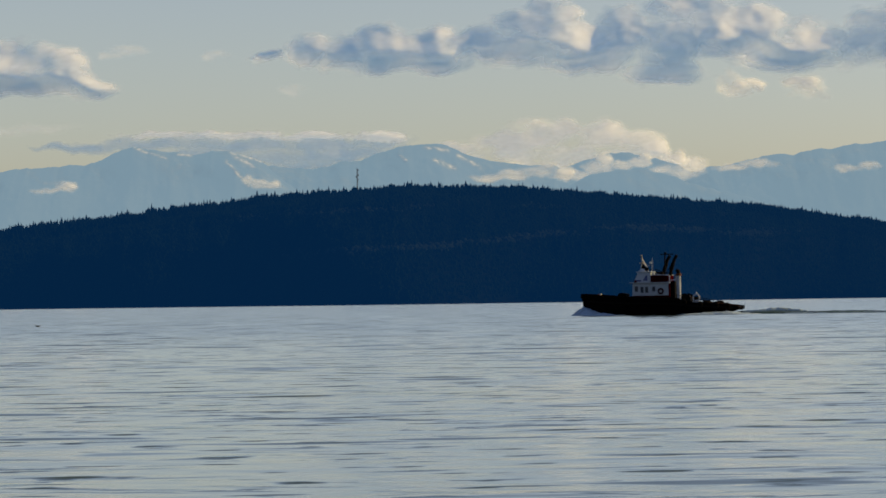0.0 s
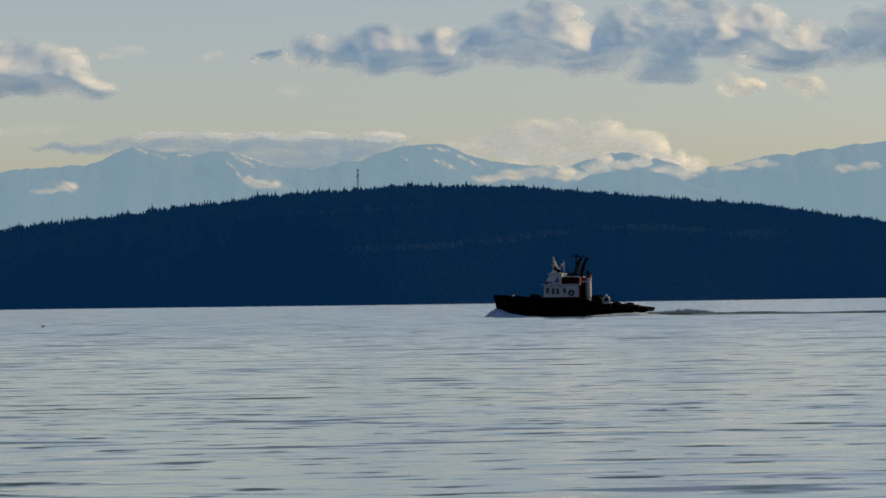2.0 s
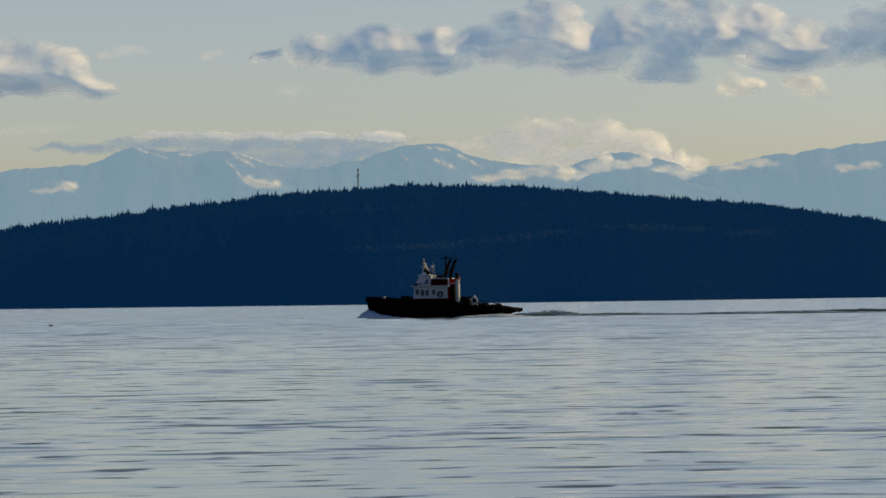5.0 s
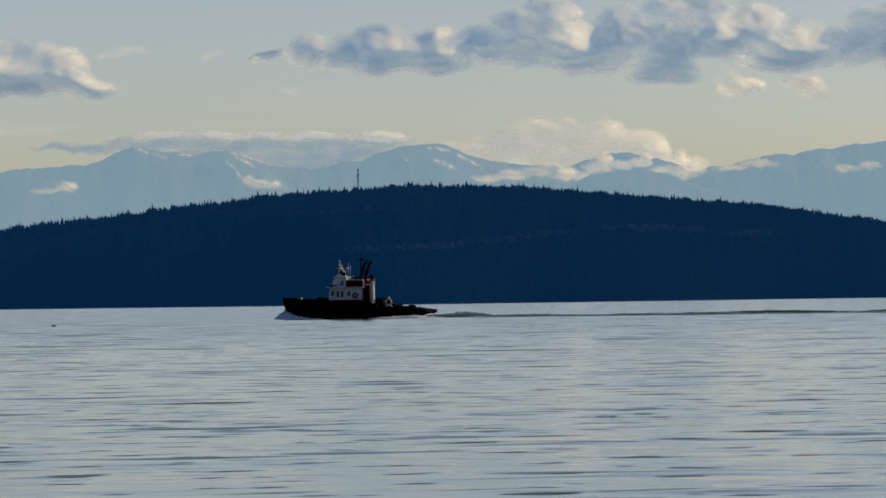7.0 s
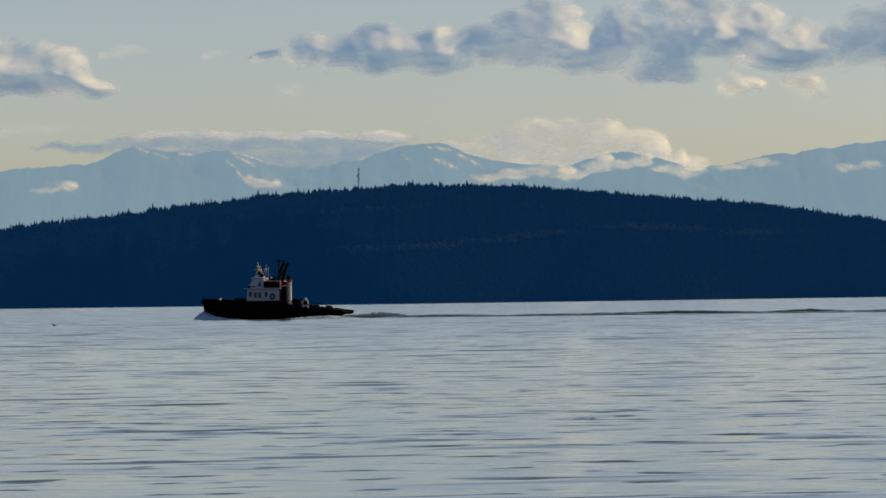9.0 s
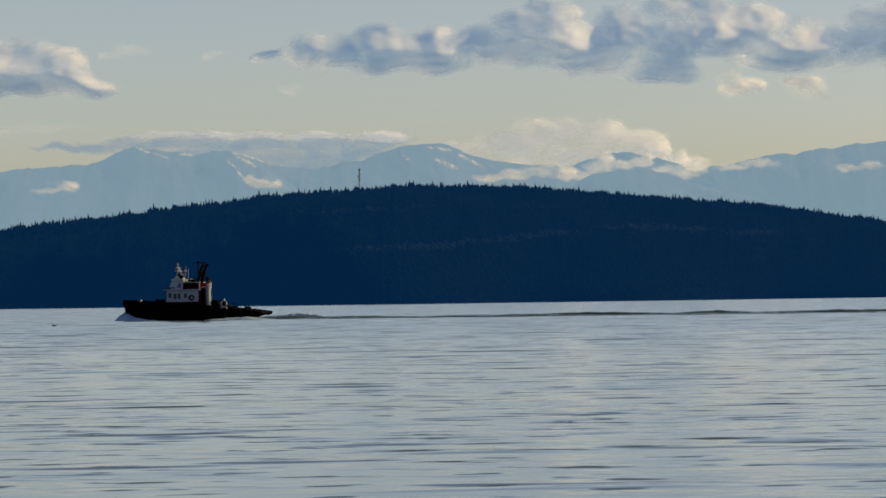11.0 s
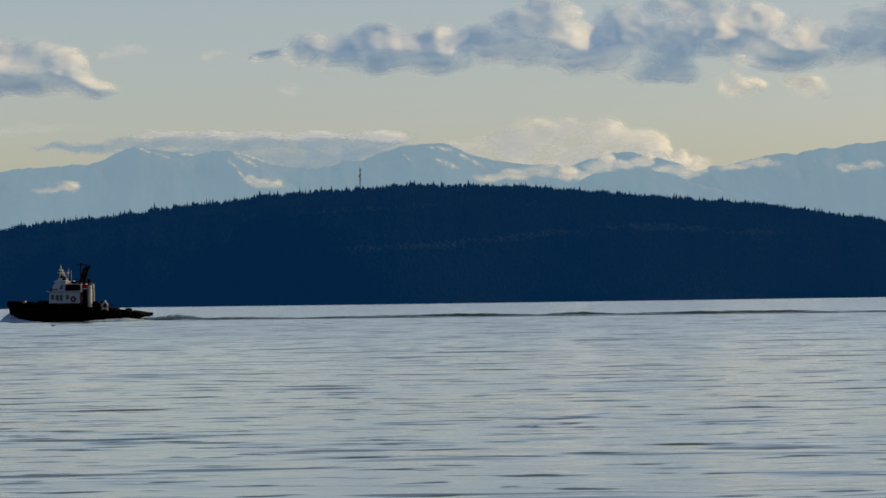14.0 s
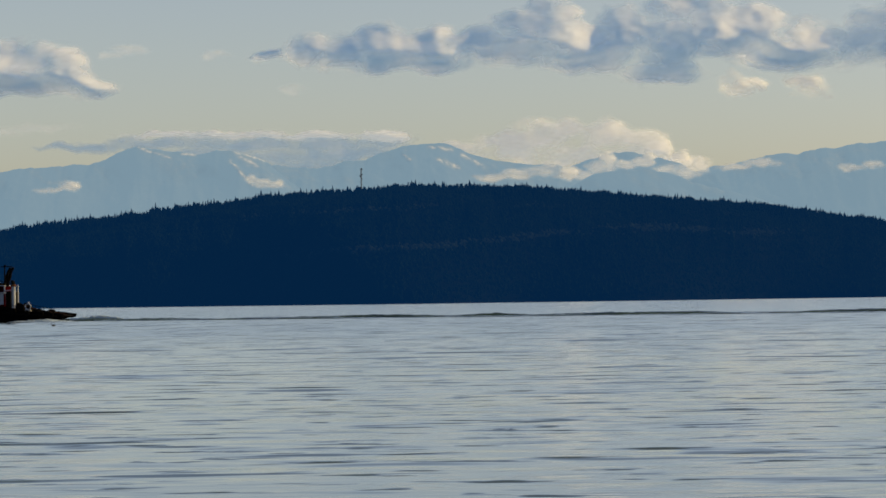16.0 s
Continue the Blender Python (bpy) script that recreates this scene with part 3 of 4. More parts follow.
def ring(centre, axis, big, small, bm=None, n=20, m=8):
    bm = bm or bmesh.new()
    q = Vector((0, 0, 1)).rotation_difference(Vector(axis)).to_matrix()
    loops = []
    for i in range(n):
        a = i * 2 * math.pi / n
        loops.append([bm.verts.new(Vector(centre) + q @ Vector(((big + small * math.cos(b)) * math.cos(a), (big + small * math.cos(b)) * math.sin(a), small * math.sin(b))))
                      for b in (k * 2 * math.pi / m for k in range(m))])
    for i in range(n):
        for k in range(m):
            bm.faces.new((loops[i][k], loops[(i + 1) % n][k], loops[(i + 1) % n][(k + 1) % m], loops[i][(k + 1) % m]))
    return bm


WASH = material("churned_white_water", (0.24, 0.33, 0.43), rough=0.8, vary=0.3, scale=1.5, bump=0.06)
HULL = material("black_hull_paint", (0.0022, 0.002, 0.0025), rough=0.8, vary=0.5, scale=0.8, bump=0.004, sheen=0.0)
OXIDE = material("dark_red_paint", (0.014, 0.0015, 0.002), rough=0.7, sheen=0.0, vary=0.35, scale=1.5)
WHITE = material("white_marine_paint", (0.2, 0.24, 0.31), rough=0.5, vary=0.12, scale=1.4)
GREY = material("weathered_grey_paint", (0.17, 0.175, 0.19), rough=0.6, vary=0.25, scale=3.0)
SIGNAL = material("bright_red_paint", (0.035, 0.002, 0.003), rough=0.7, sheen=0.0, vary=0.25, scale=2.0)
BLUE = material("dark_blue_paint", (0.015, 0.03, 0.12), rough=0.45, vary=0.2, scale=2.0)
RED = material("red_paint", (0.019, 0.0009, 0.0016), rough=0.7, sheen=0.0, vary=0.25, scale=2.0)
BLACK = material("sooty_black_steel", (0.002, 0.0022, 0.0028), rough=0.8, sheen=0.05, vary=0.4, scale=3.0)
RUBBER = material("black_rubber", (0.002, 0.002, 0.0022), rough=0.9, sheen=0.05, vary=0.3, scale=4.0, bump=0.01)
GLASS = material("dark_window_glass", (0.02, 0.03, 0.05), rough=0.15, sheen=0.15, vary=0.1, scale=1.0)
RUST = material("rusty_steel", (0.05, 0.02, 0.012), rough=0.85, sheen=0.2, vary=0.5, scale=3.0)
ROPE = material("pale_rope", (0.45, 0.40, 0.32), rough=0.95, vary=0.25, scale=9.0, bump=0.01)
FOAM = material("sea_foam", (0.17, 0.26, 0.4), rough=0.8, vary=0.25, scale=1.3, bump=0.05)

AFT = 10.4          # the tug's origin lies this far behind its stem


def sheer(s):
    """Height of the bulwark's rail, s metres behind the stem."""
    return float(np.interp(s, [0, 2, 5, 9, 12.6, 13.4, 15.2, 18.2, 18.9, 20.9], [2.72, 2.6, 2.3, 2.12, 2.05, 1.95, 1.5, 1.32, 1.2, 0.98]))


def breadth(s):
    return float(np.interp(s, [0, 0.5, 1.5, 3, 5, 8, 13, 17, 19.5, 20.4, 20.9], [0.35, 1.0, 1.75, 2.45, 2.95, 3.2, 3.25, 3.1, 2.8, 2.45, 1.9]))


def hull_section(s):
    b, top = breadth(s), sheer(s)
    deck = top - (0.75 if s < 13.4 else 0.4)
    rake = 0.6 * max(0.0, 1 - s / 4.0)
    tuck = 1.6 * max(0.0, (s - 14.5) / 6.0)          # the counter rises out of the water at the stern
    pts = [(0.0, min(-1.3 + tuck * 1.2, top - 0.42)), (b * 0.7, min(-1.1 + tuck * 1.2, top - 0.38)), (b * 0.92, min(0.1 + tuck * 0.32, top - 0.33)), (b, min(top * 0.62 + 0.15 * tuck, top - 0.14)), (b * 1.03, top - 0.06), (b * 1.03, top),
           (b - 0.14, top), (b - 0.16, deck), (0.0, deck + 0.06)]
    return [(AFT - s - rake * (1 - min(1.0, max(-0.2, z / top))), y, z) for y, z in pts]


def build_tug():
    tug = new("tugboat")
    tagged(tug, "black-hulled tugboat with white deckhouse and raked twin exhausts, under way", "tugboat")
    # hull
    bm = bmesh.new()
    st = [0, 0.25, 0.6, 1.1, 1.8, 2.6, 3.6, 5, 6.5, 8, 10, 12, 12.8, 13.4, 14.2, 15.2, 16.5, 17.6, 18.2, 18.9, 19.5, 20.1, 20.5]
    rings = []
    for s in st:
        half = hull_section(s)
        rings.append([bm.verts.new(p) for p in half] + [bm.verts.new((p[0], -p[1], p[2])) for p in half[-2:0:-1]])
    n = len(rings[0])
    for a, b in zip(rings, rings[1:]):
        for k in range(n):
            bm.faces.new((a[k], a[(k + 1) % n], b[(k + 1) % n], b[k]))
    bm.faces.new(rings[0])
    bm.faces.new(rings[-1][::-1])
    bmesh.ops.recalc_face_normals(bm, faces=bm.faces)
    hull = part("hull", bm, HULL, tug, "black steel hull with high bow and low stern")
    # rubbing strakes
    for side in (1, -1):
        pts = [(AFT - s, side * (breadth(s) * 1.02 + 0.05), sheer(s) * 0.66) for s in (1.2, 2, 3, 5, 8, 12, 15, 18, 20)]
        part("rubbing_strake", tube(pts, 0.12, sides=8), RUBBER, hull)
        pts = [(AFT - s, side * (breadth(s) * 1.0 - 0.03), sheer(s) + 0.04) for s in (0.1, 1.1, 2, 3, 5, 8, 12, 12.8, 13.4)]
        part("cap_rail", tube(pts, 0.07, sides=6), HULL, hull)
    part("bow_fender", tube([(AFT - 0.45, 1.0, 2.3), (AFT - 0.2, 0.55, 2.4), (AFT - 0.1, 0, 2.45), (AFT - 0.2, -0.55, 2.4), (AFT - 0.45, -1.0, 2.3)], 0.2, sides=10), RUBBER, hull)
    # deckhouse
    x = lambda s: AFT - s - 0.4       # the house stands a little further aft
    house = part("deckhouse", box(x(11.35), x(6.65), -2.0, 2.0, 2.05, 4.02, 0.06, taper=(0.1, 0.0, 0.06)), WHITE, tug, "white deckhouse")
    part("house_base", box(x(11.5), x(6.5), -2.08, 2.08, 1.3, 2.42, 0.04), OXIDE, house, "dark red lower house side")
    part("boat_deck", box(x(11.5), x(6.35), -2.2, 2.2, 4.0, 4.1, 0.03), WHITE, house)
    for s0, s1, z0, z1 in ((7.0, 7.45, 2.95, 3.62), (7.75, 8.15, 2.8, 3.55), (8.35, 8.75, 2.8, 3.55), (9.25, 9.65, 2.95, 3.55)):
        for side in (1, -1):
            y = side * 1.965
            w = part("window", box(x(s1), x(s0), min(y, y + side * 0.05), max(y, y + side * 0.05), z0, z1, 0.02), GLASS, house, "dark glass window")
            y2 = side * 1.955
            f = bmesh.new()
            for a0, a1, b0, b1 in ((s0 - 0.06, s1 + 0.06, z1, z1 + 0.05), (s0 - 0.06, s1 + 0.06, z0 - 0.05, z0), (s0 - 0.06, s0, z0, z1), (s1, s1 + 0.06, z0, z1)):
                box(x(a1), x(a0), min(y2, y2 + side * 0.08), max(y2, y2 + side * 0.08), b0, b1, 0, f)
            part("frame", f, WHITE, w)
    for y in (-1.2, -0.4, 0.4, 1.2):
        part("window", box(x(6.7), x(6.62), y - 0.25, y + 0.25, 2.95, 3.55, 0.02), GLASS, house, "dark glass window")
    part("life_ring", ring((x(10.35), 2.1, 2.98), (0, 1, 0), 0.3, 0.09), RED, house, "red life ring")
    part("life_ring_mount", box(x(10.6), x(10.1), 1.96, 2.03, 2.9, 3.05, 0.01), WHITE, house)
    part("door", box(x(11.42), x(11.33), 0.3, 1.1, 2.1, 3.85, 0.02), SIGNAL, house, "red steel door")
    for side in (1, -1):
        rail = part("deck_rail", tube([(x(9.3), side * 2.12, 5.2), (x(10.4), side * 2.12, 5.02), (x(11.4), side * 2.12, 4.9)], 0.04, sides=5), WHITE, house, "thin white handrail")
        for s in (9.4, 10.4, 11.4):
            part("stanchion", tube([(x(s), side * 2.12, 4.08), (x(s), side * 2.12, 5.0)], 0.025, sides=5), RED, rail)
        gr = part("grab_rail", tube([(x(6.9), side * 2.06, 2.5), (x(11.2), side * 2.06, 2.5)], 0.025, sides=5), WHITE, house)
        for s in (6.9, 9.0, 11.2):
            part("bracket", tube([(x(s), side * 1.96, 2.5), (x(s), side * 2.07, 2.5)], 0.02, sides=4), WHITE, gr)
    part("vent", box(x(9.0), x(8.85), 1.95, 2.02, 3.65, 3.85, 0.01), GREY, house)
    part("navigation_light", box(x(7.3), x(7.0), 2.15, 2.3, 4.1, 4.4, 0.03), SIGNAL, house, "red port side light")
    # red casing behind the wheelhouse and its white rail
    casing = part("engine_casing", box(x(11.2), x(9.0), -1.8, 1.8, 4.08, 4.95, 0.06), RED, tug, "red painted casing")
    part("casing_top", box(x(11.2), x(9.1), -1.7, 1.7, 4.93, 5.03, 0.02), WHITE, casing)
    post = part("corner_post", box(x(11.52), x(11.36), 1.85, 2.05, 2.1, 5.0, 0.03), WHITE, tug, "white corner post")
    part("corner_post", box(x(11.52), x(11.36), -2.05, -1.85, 2.1, 5.0, 0.03), WHITE, tug, "white corner post")
    part("post_band", box(x(11.54), x(11.34), 1.83, 2.07, 2.15, 3.9, 0.02), SIGNAL, post, "red band")
    part("boom", tube([(x(11.3), 1.95, 4.3), (x(12.2), 1.7, 4.36), (x(12.85), 1.45, 4.5)], 0.06, sides=6), WHITE, tug, "short white boom")
    for z in (4.35, 4.65):
        part("casing_vent", box(x(10.6), x(9.5), 1.79, 1.83, z, z + 0.1, 0.01), BLACK, casing)
    x = lambda s: AFT - s - 0.2
    # wheelhouse, raked forward face
    wheel = part("wheelhouse", box(x(9.4), x(6.95), -1.55, 1.55, 4.08, 5.35, 0.06, taper=(0.55, 0.3, 0.18)), WHITE, tug, "white wheelhouse")
    part("wheelhouse_roof", box(x(9.2), x(7.3), -1.5, 1.5, 5.33, 5.48, 0.05), WHITE, wheel)
    part("visor", box(x(8.4), x(7.45), -1.1, 1.1, 5.46, 5.85, 0.08, taper=(0.35, 0.25, 0.2)), WHITE, wheel)
    for side in (1, -1):
        f = bmesh.new()
        for a0, a1, z0, z1, sk in ((6.98, 7.95, 4.22, 4.42, 0.02), (8.1, 8.75, 4.3, 4.95, 0.3)):
            y0, y1 = 1.55 - 0.18 * (z0 - 4.08) / 1.27 + 0.015, 1.55 - 0.18 * (z1 - 4.08) / 1.27 + 0.015
            vs = [f.verts.new(p) for p in ((x(a0) - 0.05, side * y0, z0), (x(a1), side * y0, z0), (x(a1), side * y1, z1), (x(a0) - sk - 0.1, side * y1, z1))]
            f.faces.new(vs if side < 0 else vs[::-1])
        g = bmesh.ops.extrude_face_region(f, geom=list(f.faces))
        bmesh.ops.translate(f, verts=[v for v in g["geom"] if isinstance(v, bmesh.types.BMVert)], vec=(0, -side * 0.06, 0))
        part("side_window", f, GLASS if side < 0 else BLUE, wheel, "dark blue side windows")
    for y in (-1.0, 0.0, 1.0):
        part("front_window", box(x(7.32), x(7.1), y - 0.4, y + 0.4, 4.5, 5.15, 0.02, taper=(0.28, -0.28, 0)), GLASS, wheel, "dark glass window")
    # foremast with lamps and radar
    mast = part("foremast", tube([(x(7.95), 0, 5.7), (x(7.85), 0, 6.7), (x(7.72), 0, 7.6)], [0.12, 0.09, 0.05]), GREY, tug, "pale signal mast")
    for y in (-0.32, 0.32):
        part("mast_leg", tube([(x(8.5), y, 5.75), (x(8.05), y * 0.5, 6.6), (x(7.8), 0, 7.05)], 0.05, sides=6), WHITE, mast)
        part("mast_leg", tube([(x(7.62), y, 5.75), (x(7.72), y * 0.4, 6.5), (x(7.76), 0, 7.0)], 0.045, sides=6), WHITE, mast)
    for z, w in ((6.1, 0.52), (6.45, 0.36), (6.8, 0.2)):
        part("mast_rung", tube([(x(7.7 + w + 0.1), 0, z), (x(7.66), 0, z)], 0.04, sides=5), WHITE, mast)
    part("radar_arm", tube([(x(7.95), 0.1, 6.1), (x(8.75), 0.3, 6.2), (x(8.9), 0.3, 6.5)], 0.05, sides=6), WHITE, mast)
    part("radar_dome", tube([(x(8.9), 0.3, 6.42), (x(8.9), 0.3, 6.6), (x(8.9), 0.3, 6.7)], [0.2, 0.2, 0.08], sides=10), WHITE, mast, "small white radar dome")
    part("mast_foot", box(x(8.35), x(7.6), -0.35, 0.35, 5.75, 6.3, 0.08, taper=(0.25, 0.3, 0.2)), BLACK, mast)
    part("crosstree", tube([(x(7.82), -0.8, 6.95), (x(7.82), 0.8, 6.95)], 0.045, sides=6), GREY, mast)
    part("radar_scanner", box(x(8.0), x(7.55), -0.75, 0.75, 6.48, 6.62, 0.05), GREY, mast, "white radar scanner")
    for z in (7.1, 7.4):
        part("mast_lamp", tube([(x(7.66), 0, z), (x(7.66), 0, z + 0.2)], 0.09, sides=8), GREY, mast)
    part("whip_aerial", tube([(x(9.1), 0.7, 5.4), (x(9.25), 0.75, 7.2)], 0.035, sides=5), WHITE, wheel)
    part("whip_aerial", tube([(x(8.95), -0.6, 5.4), (x(9.0), -0.6, 6.9)], 0.035, sides=5), WHITE, wheel)
    part("searchlight", tube([(x(8.75), 0.7, 5.72), (x(8.35), 0.7, 5.78)], [0.2, 0.24]), BLACK, wheel)
    part("searchlight_stand", tube([(x(8.55), 0.7, 5.45), (x(8.55), 0.7, 5.6)], 0.07, sides=6), BLACK, wheel)
    x = lambda s: AFT - s - 0.4
    # roof rail and gear
    for side in (1, -1):
        rl = part("roof_rail", tube([(x(8.9), side * 1.45, 5.75), (x(10.0), side * 1.6, 5.35), (x(11.15), side * 1.6, 5.3)], 0.045, sides=6), BLACK, casing)
        for s in (9.3, 9.9, 10.5, 11.1):
            part("rail_post", tube([(x(s), side * 1.6, 4.98), (x(s), side * 1.58, 5.4)], 0.03, sides=5), BLACK, rl)
    part("locker", box(x(10.3), x(9.4), -0.9, 0.9, 5.0, 5.35, 0.05), BLACK, casing, "dark roof locker")
    x = lambda s: AFT - s - 0.1
    # exhausts: two black pipes leaning aft in a frame
    for side in (1, -1):
        sft = 0.0 if side > 0 else -1.2
        pts = [(x(11.6 + sft), side * 0.75, 4.9), (x(11.75 + sft), side * 0.75, 5.7), (x(12.15 + sft), side * 0.75, 6.9), (x(12.5 + sft), side * 0.75, 7.45)]
        ex = part("exhaust_pipe", tube(pts, [0.2, 0.2, 0.2, 0.19], sides=12), BLACK, tug, "sooty black raked exhaust pipe")
        part("lagging", tube([(x(11.7 + sft), side * 0.75, 5.5), (x(12.0 + sft), side * 0.75, 6.45)], 0.25, sides=12), BLACK, ex)
        part("stay", tube([(x(11.1 + sft), side * 1.3, 5.0), (x(11.95 + sft), side * 0.8, 6.6)], 0.04, sides=5), BLACK, ex)
    gan = part("mast_frame", tube([(x(10.75), 0, 4.9), (x(10.8), 0, 7.65)], 0.09, sides=8), BLACK, tug, "black after mast")
    part("yard", tube([(x(10.2), 0.0, 7.6), (x(11.9), 0.0, 7.6)], 0.06, sides=6), BLACK, gan)
    part("after_lamp", box(x(11.0), x(10.7), -0.12, 0.12, 7.64, 7.85, 0.03), BLACK, gan)
    x = lambda s: AFT - s - 0.4
    # sunlit white funnel casings aft of the house
    for side in (1,):
        fn = part("funnel_casing", tube([(x(12.5), side * 1.35, 1.7), (x(12.5), side * 1.35, 4.85)], 0.28, sides=18), WHITE, tug, "white cylindrical ventilator casing")
        part("collar", tube([(x(12.5), side * 1.35, 4.85), (x(12.5), side * 1.35, 5.15)], [0.4, 0.34], sides=18), RUST, fn, "rust-red collar")
        part("cowl", tube([(x(12.5), side * 1.35, 5.1), (x(12.45), side * 1.35, 5.45), (x(12.2), side * 1.35, 5.6)], [0.24, 0.24, 0.2], sides=12), BLACK, fn)
    part("after_house", box(x(12.0), x(11.3), -0.9, 1.4, 1.3, 4.2, 0.05), BLACK, tug, "dark recessed after bulkhead")
    # after deck rails and hawser
    x = lambda s: AFT - s
    for side in (1, -1):
        ar = part("after_rail", tube([(x(12.9), side * 2.95, 2.55), (x(14.0), side * 2.95, 2.2), (x(16.5), side * 2.9, 1.75)], 0.035, sides=5), BLACK, tug)
        for s, z in ((13.0, 2.52), (14.0, 2.2), (15.2, 1.98), (16.4, 1.77)):
            part("stanchion", tube([(x(s), side * 2.95, sheer(s) - 0.05), (x(s), side * 2.95, z)], 0.03, sides=5), BLACK, ar)
    part("towing_wire", tube([(x(13.9), 0, 2.2), (x(16.5), 0.1, 1.55), (x(20.3), 0.2, 0.95)], 0.05, sides=6), RUST, tug, "rusty towing wire")
    # foredeck gear
    x = lambda s: AFT - s
    wl = part("windlass", box(x(6.2), x(4.9), -0.9, 0.9, 1.5, 2.75, 0.15, taper=(0.35, 0.1, 0.1)), BLACK, tug, "dark anchor windlass")
    part("drum", tube([(x(5.4), -1.2, 2.45), (x(5.4), 1.2, 2.45)], 0.4, sides=14), BLACK, wl)
    bits = part("bow_bitts", tube([(x(2.2), -0.5, 2.45), (x(2.2), 0.5, 2.45)], 0.1), ROPE, tug, "pale rope on the bow bitts")
    for y in (-0.4, 0.4):
        part("post", tube([(x(2.2), y, 1.7), (x(2.2), y, 2.72)], 0.13), RUST, bits)
    part("rope_coil", ring((x(2.45), 0.2, 2.55), (0.5, 0.2, 0.6), 0.26, 0.1, n=16), ROPE, bits)
    # after deck: towing winch, capstan, stern roller
    win = part("towing_winch", tube([(x(13.6), -1.1, 1.9), (x(13.6), 1.1, 1.9)], 0.55, sides=18), BLACK, tug, "dark towing winch")
    for y in (-1.15, 1.15):
        part("flange", tube([(x(13.6), y - 0.05, 1.9), (x(13.6), y + 0.05, 1.9)], 0.75, sides=18), BLACK, win)
    part("winch_frame", box(x(14.5), x(12.9), -1.3, 1.3, 1.15, 1.7, 0.05), BLACK, win)
    cap = part("capstan", tube([(x(15.1), 1.2, 1.1), (x(15.1), 1.2, 1.75), (x(15.1), 1.2, 2.2)], [0.36, 0.26, 0.22], sides=16), BLACK, tug, "dark capstan with a white hoop on the after deck")
    part("hoop", ring((x(15.1), 1.45, 2.08), (0, 1, 0.06), 0.40, 0.09, n=24), WHITE, cap, "white steel hoop")
    part("hoop_foot", box(x(15.55), x(14.65), 1.3, 1.6, 1.2, 1.68, 0.04), GREY, cap)
    part("capstan_head", tube([(x(15.1), 1.3, 2.5), (x(15.1), 1.3, 2.66), (x(15.1), 1.3, 2.78)], [0.14, 0.12, 0.05], sides=10), WHITE, cap)
    # hawser coils and tyres stowed along the low after bulwark
    for s, y, r in ((16.3, 0.9, 0.5), (17.7, -0.4, 0.42)):
        coil = part("hawser_coil", ring((x(s), y, sheer(s) - 0.1), (0.1, 0.1, 1), r, 0.16, n=18), BLACK, tug, "dark coiled hawser")
        part("turn", ring((x(s + 0.05), y, sheer(s) + 0.14), (-0.1, 0.15, 1), r * 0.85, 0.14, n=18), BLACK, coil)
    for s in (13.9, 15.9, 17.9, 19.3):
        part("fender_tyre", ring((x(s), breadth(s) * 1.03 + 0.1, sheer(s) - 0.3), (0, 1, 0), 0.3, 0.13, n=16), RUBBER, hull, "black tyre fender")
    sr = part("stern_roller", tube([(x(20.2), -1.4, 0.8), (x(20.2), 1.4, 0.8)], 0.12), BLACK, tug, "dark stern roller")
    part("roller_bracket", box(x(20.4), x(20.0), 1.35, 1.6, 0.5, 0.95, 0.04), BLACK, sr)
    part("roller_bracket", box(x(20.4), x(20.0), -1.6, -1.35, 0.5, 0.95, 0.04), BLACK, sr)
    for y in (-0.8, 0.8):
        part("towing_pin", tube([(x(18.6), y, 0.7), (x(18.6), y, 1.42)], 0.11), BLACK, tug)
    part("stern_rail", tube([(x(17.2), 2.7, 1.3), (x(17.8), 2.7, 1.52), (x(18.8), 2.6, 1.4), (x(19.4), 2.55, 0.95)], 0.06, sides=6), BLACK, tug)
    return tug


tug = build_tug()


# ---- white water round the tug ----
def foam_ridge(name, line, label, seed, mat=None, step=0.12, across=14, ragged=0.5):
    """A ridge of broken water along a line of (x, y, half width, height), with a torn crest."""
    l = np.array(line, dtype=float)
    run = np.concatenate([[0], np.cumsum(np.hypot(np.diff(l[:, 0]), np.diff(l[:, 1])))])
    s = np.arange(0, run[-1], step)
    px, py, w, h = (np.interp(s, run, l[:, k]) for k in range(4))
    S, V = np.meshgrid(s, np.linspace(-1, 1, across), indexing="ij")
    X, Yc, W, Hh = (np.repeat(q[:, None], across, 1) for q in (px, py, w, h))
    dx, dy = np.gradient(px), np.gradient(py)
    nrm = np.hypot(dx, dy) + 1e-9
    nx, ny = np.repeat((-dy / nrm)[:, None], across, 1), np.repeat((dx / nrm)[:, None], across, 1)
    torn = 1 - ragged + 2 * ragged * (billow(S * 1.1, V * 1.6 + seed, seed, 4, 0.6) - 0.2)
    Z = Hh * (1 - V ** 2) ** 0.8 * torn - 0.05
    wob = (fractal(S * 0.9, V * 0.8, seed + 3, 3) - 0.5) * 0.5 * W * ragged
    verts = np.stack([(X + nx * (V * W + wob)).ravel(), (Yc + ny * (V * W + wob)).ravel(), Z.ravel()], 1)
    ob = mesh_object(name, verts, grid_faces(*X.shape), [mat or FOAM])
    return tagged(ob, label, name.replace("_", " "), kind="stuff")


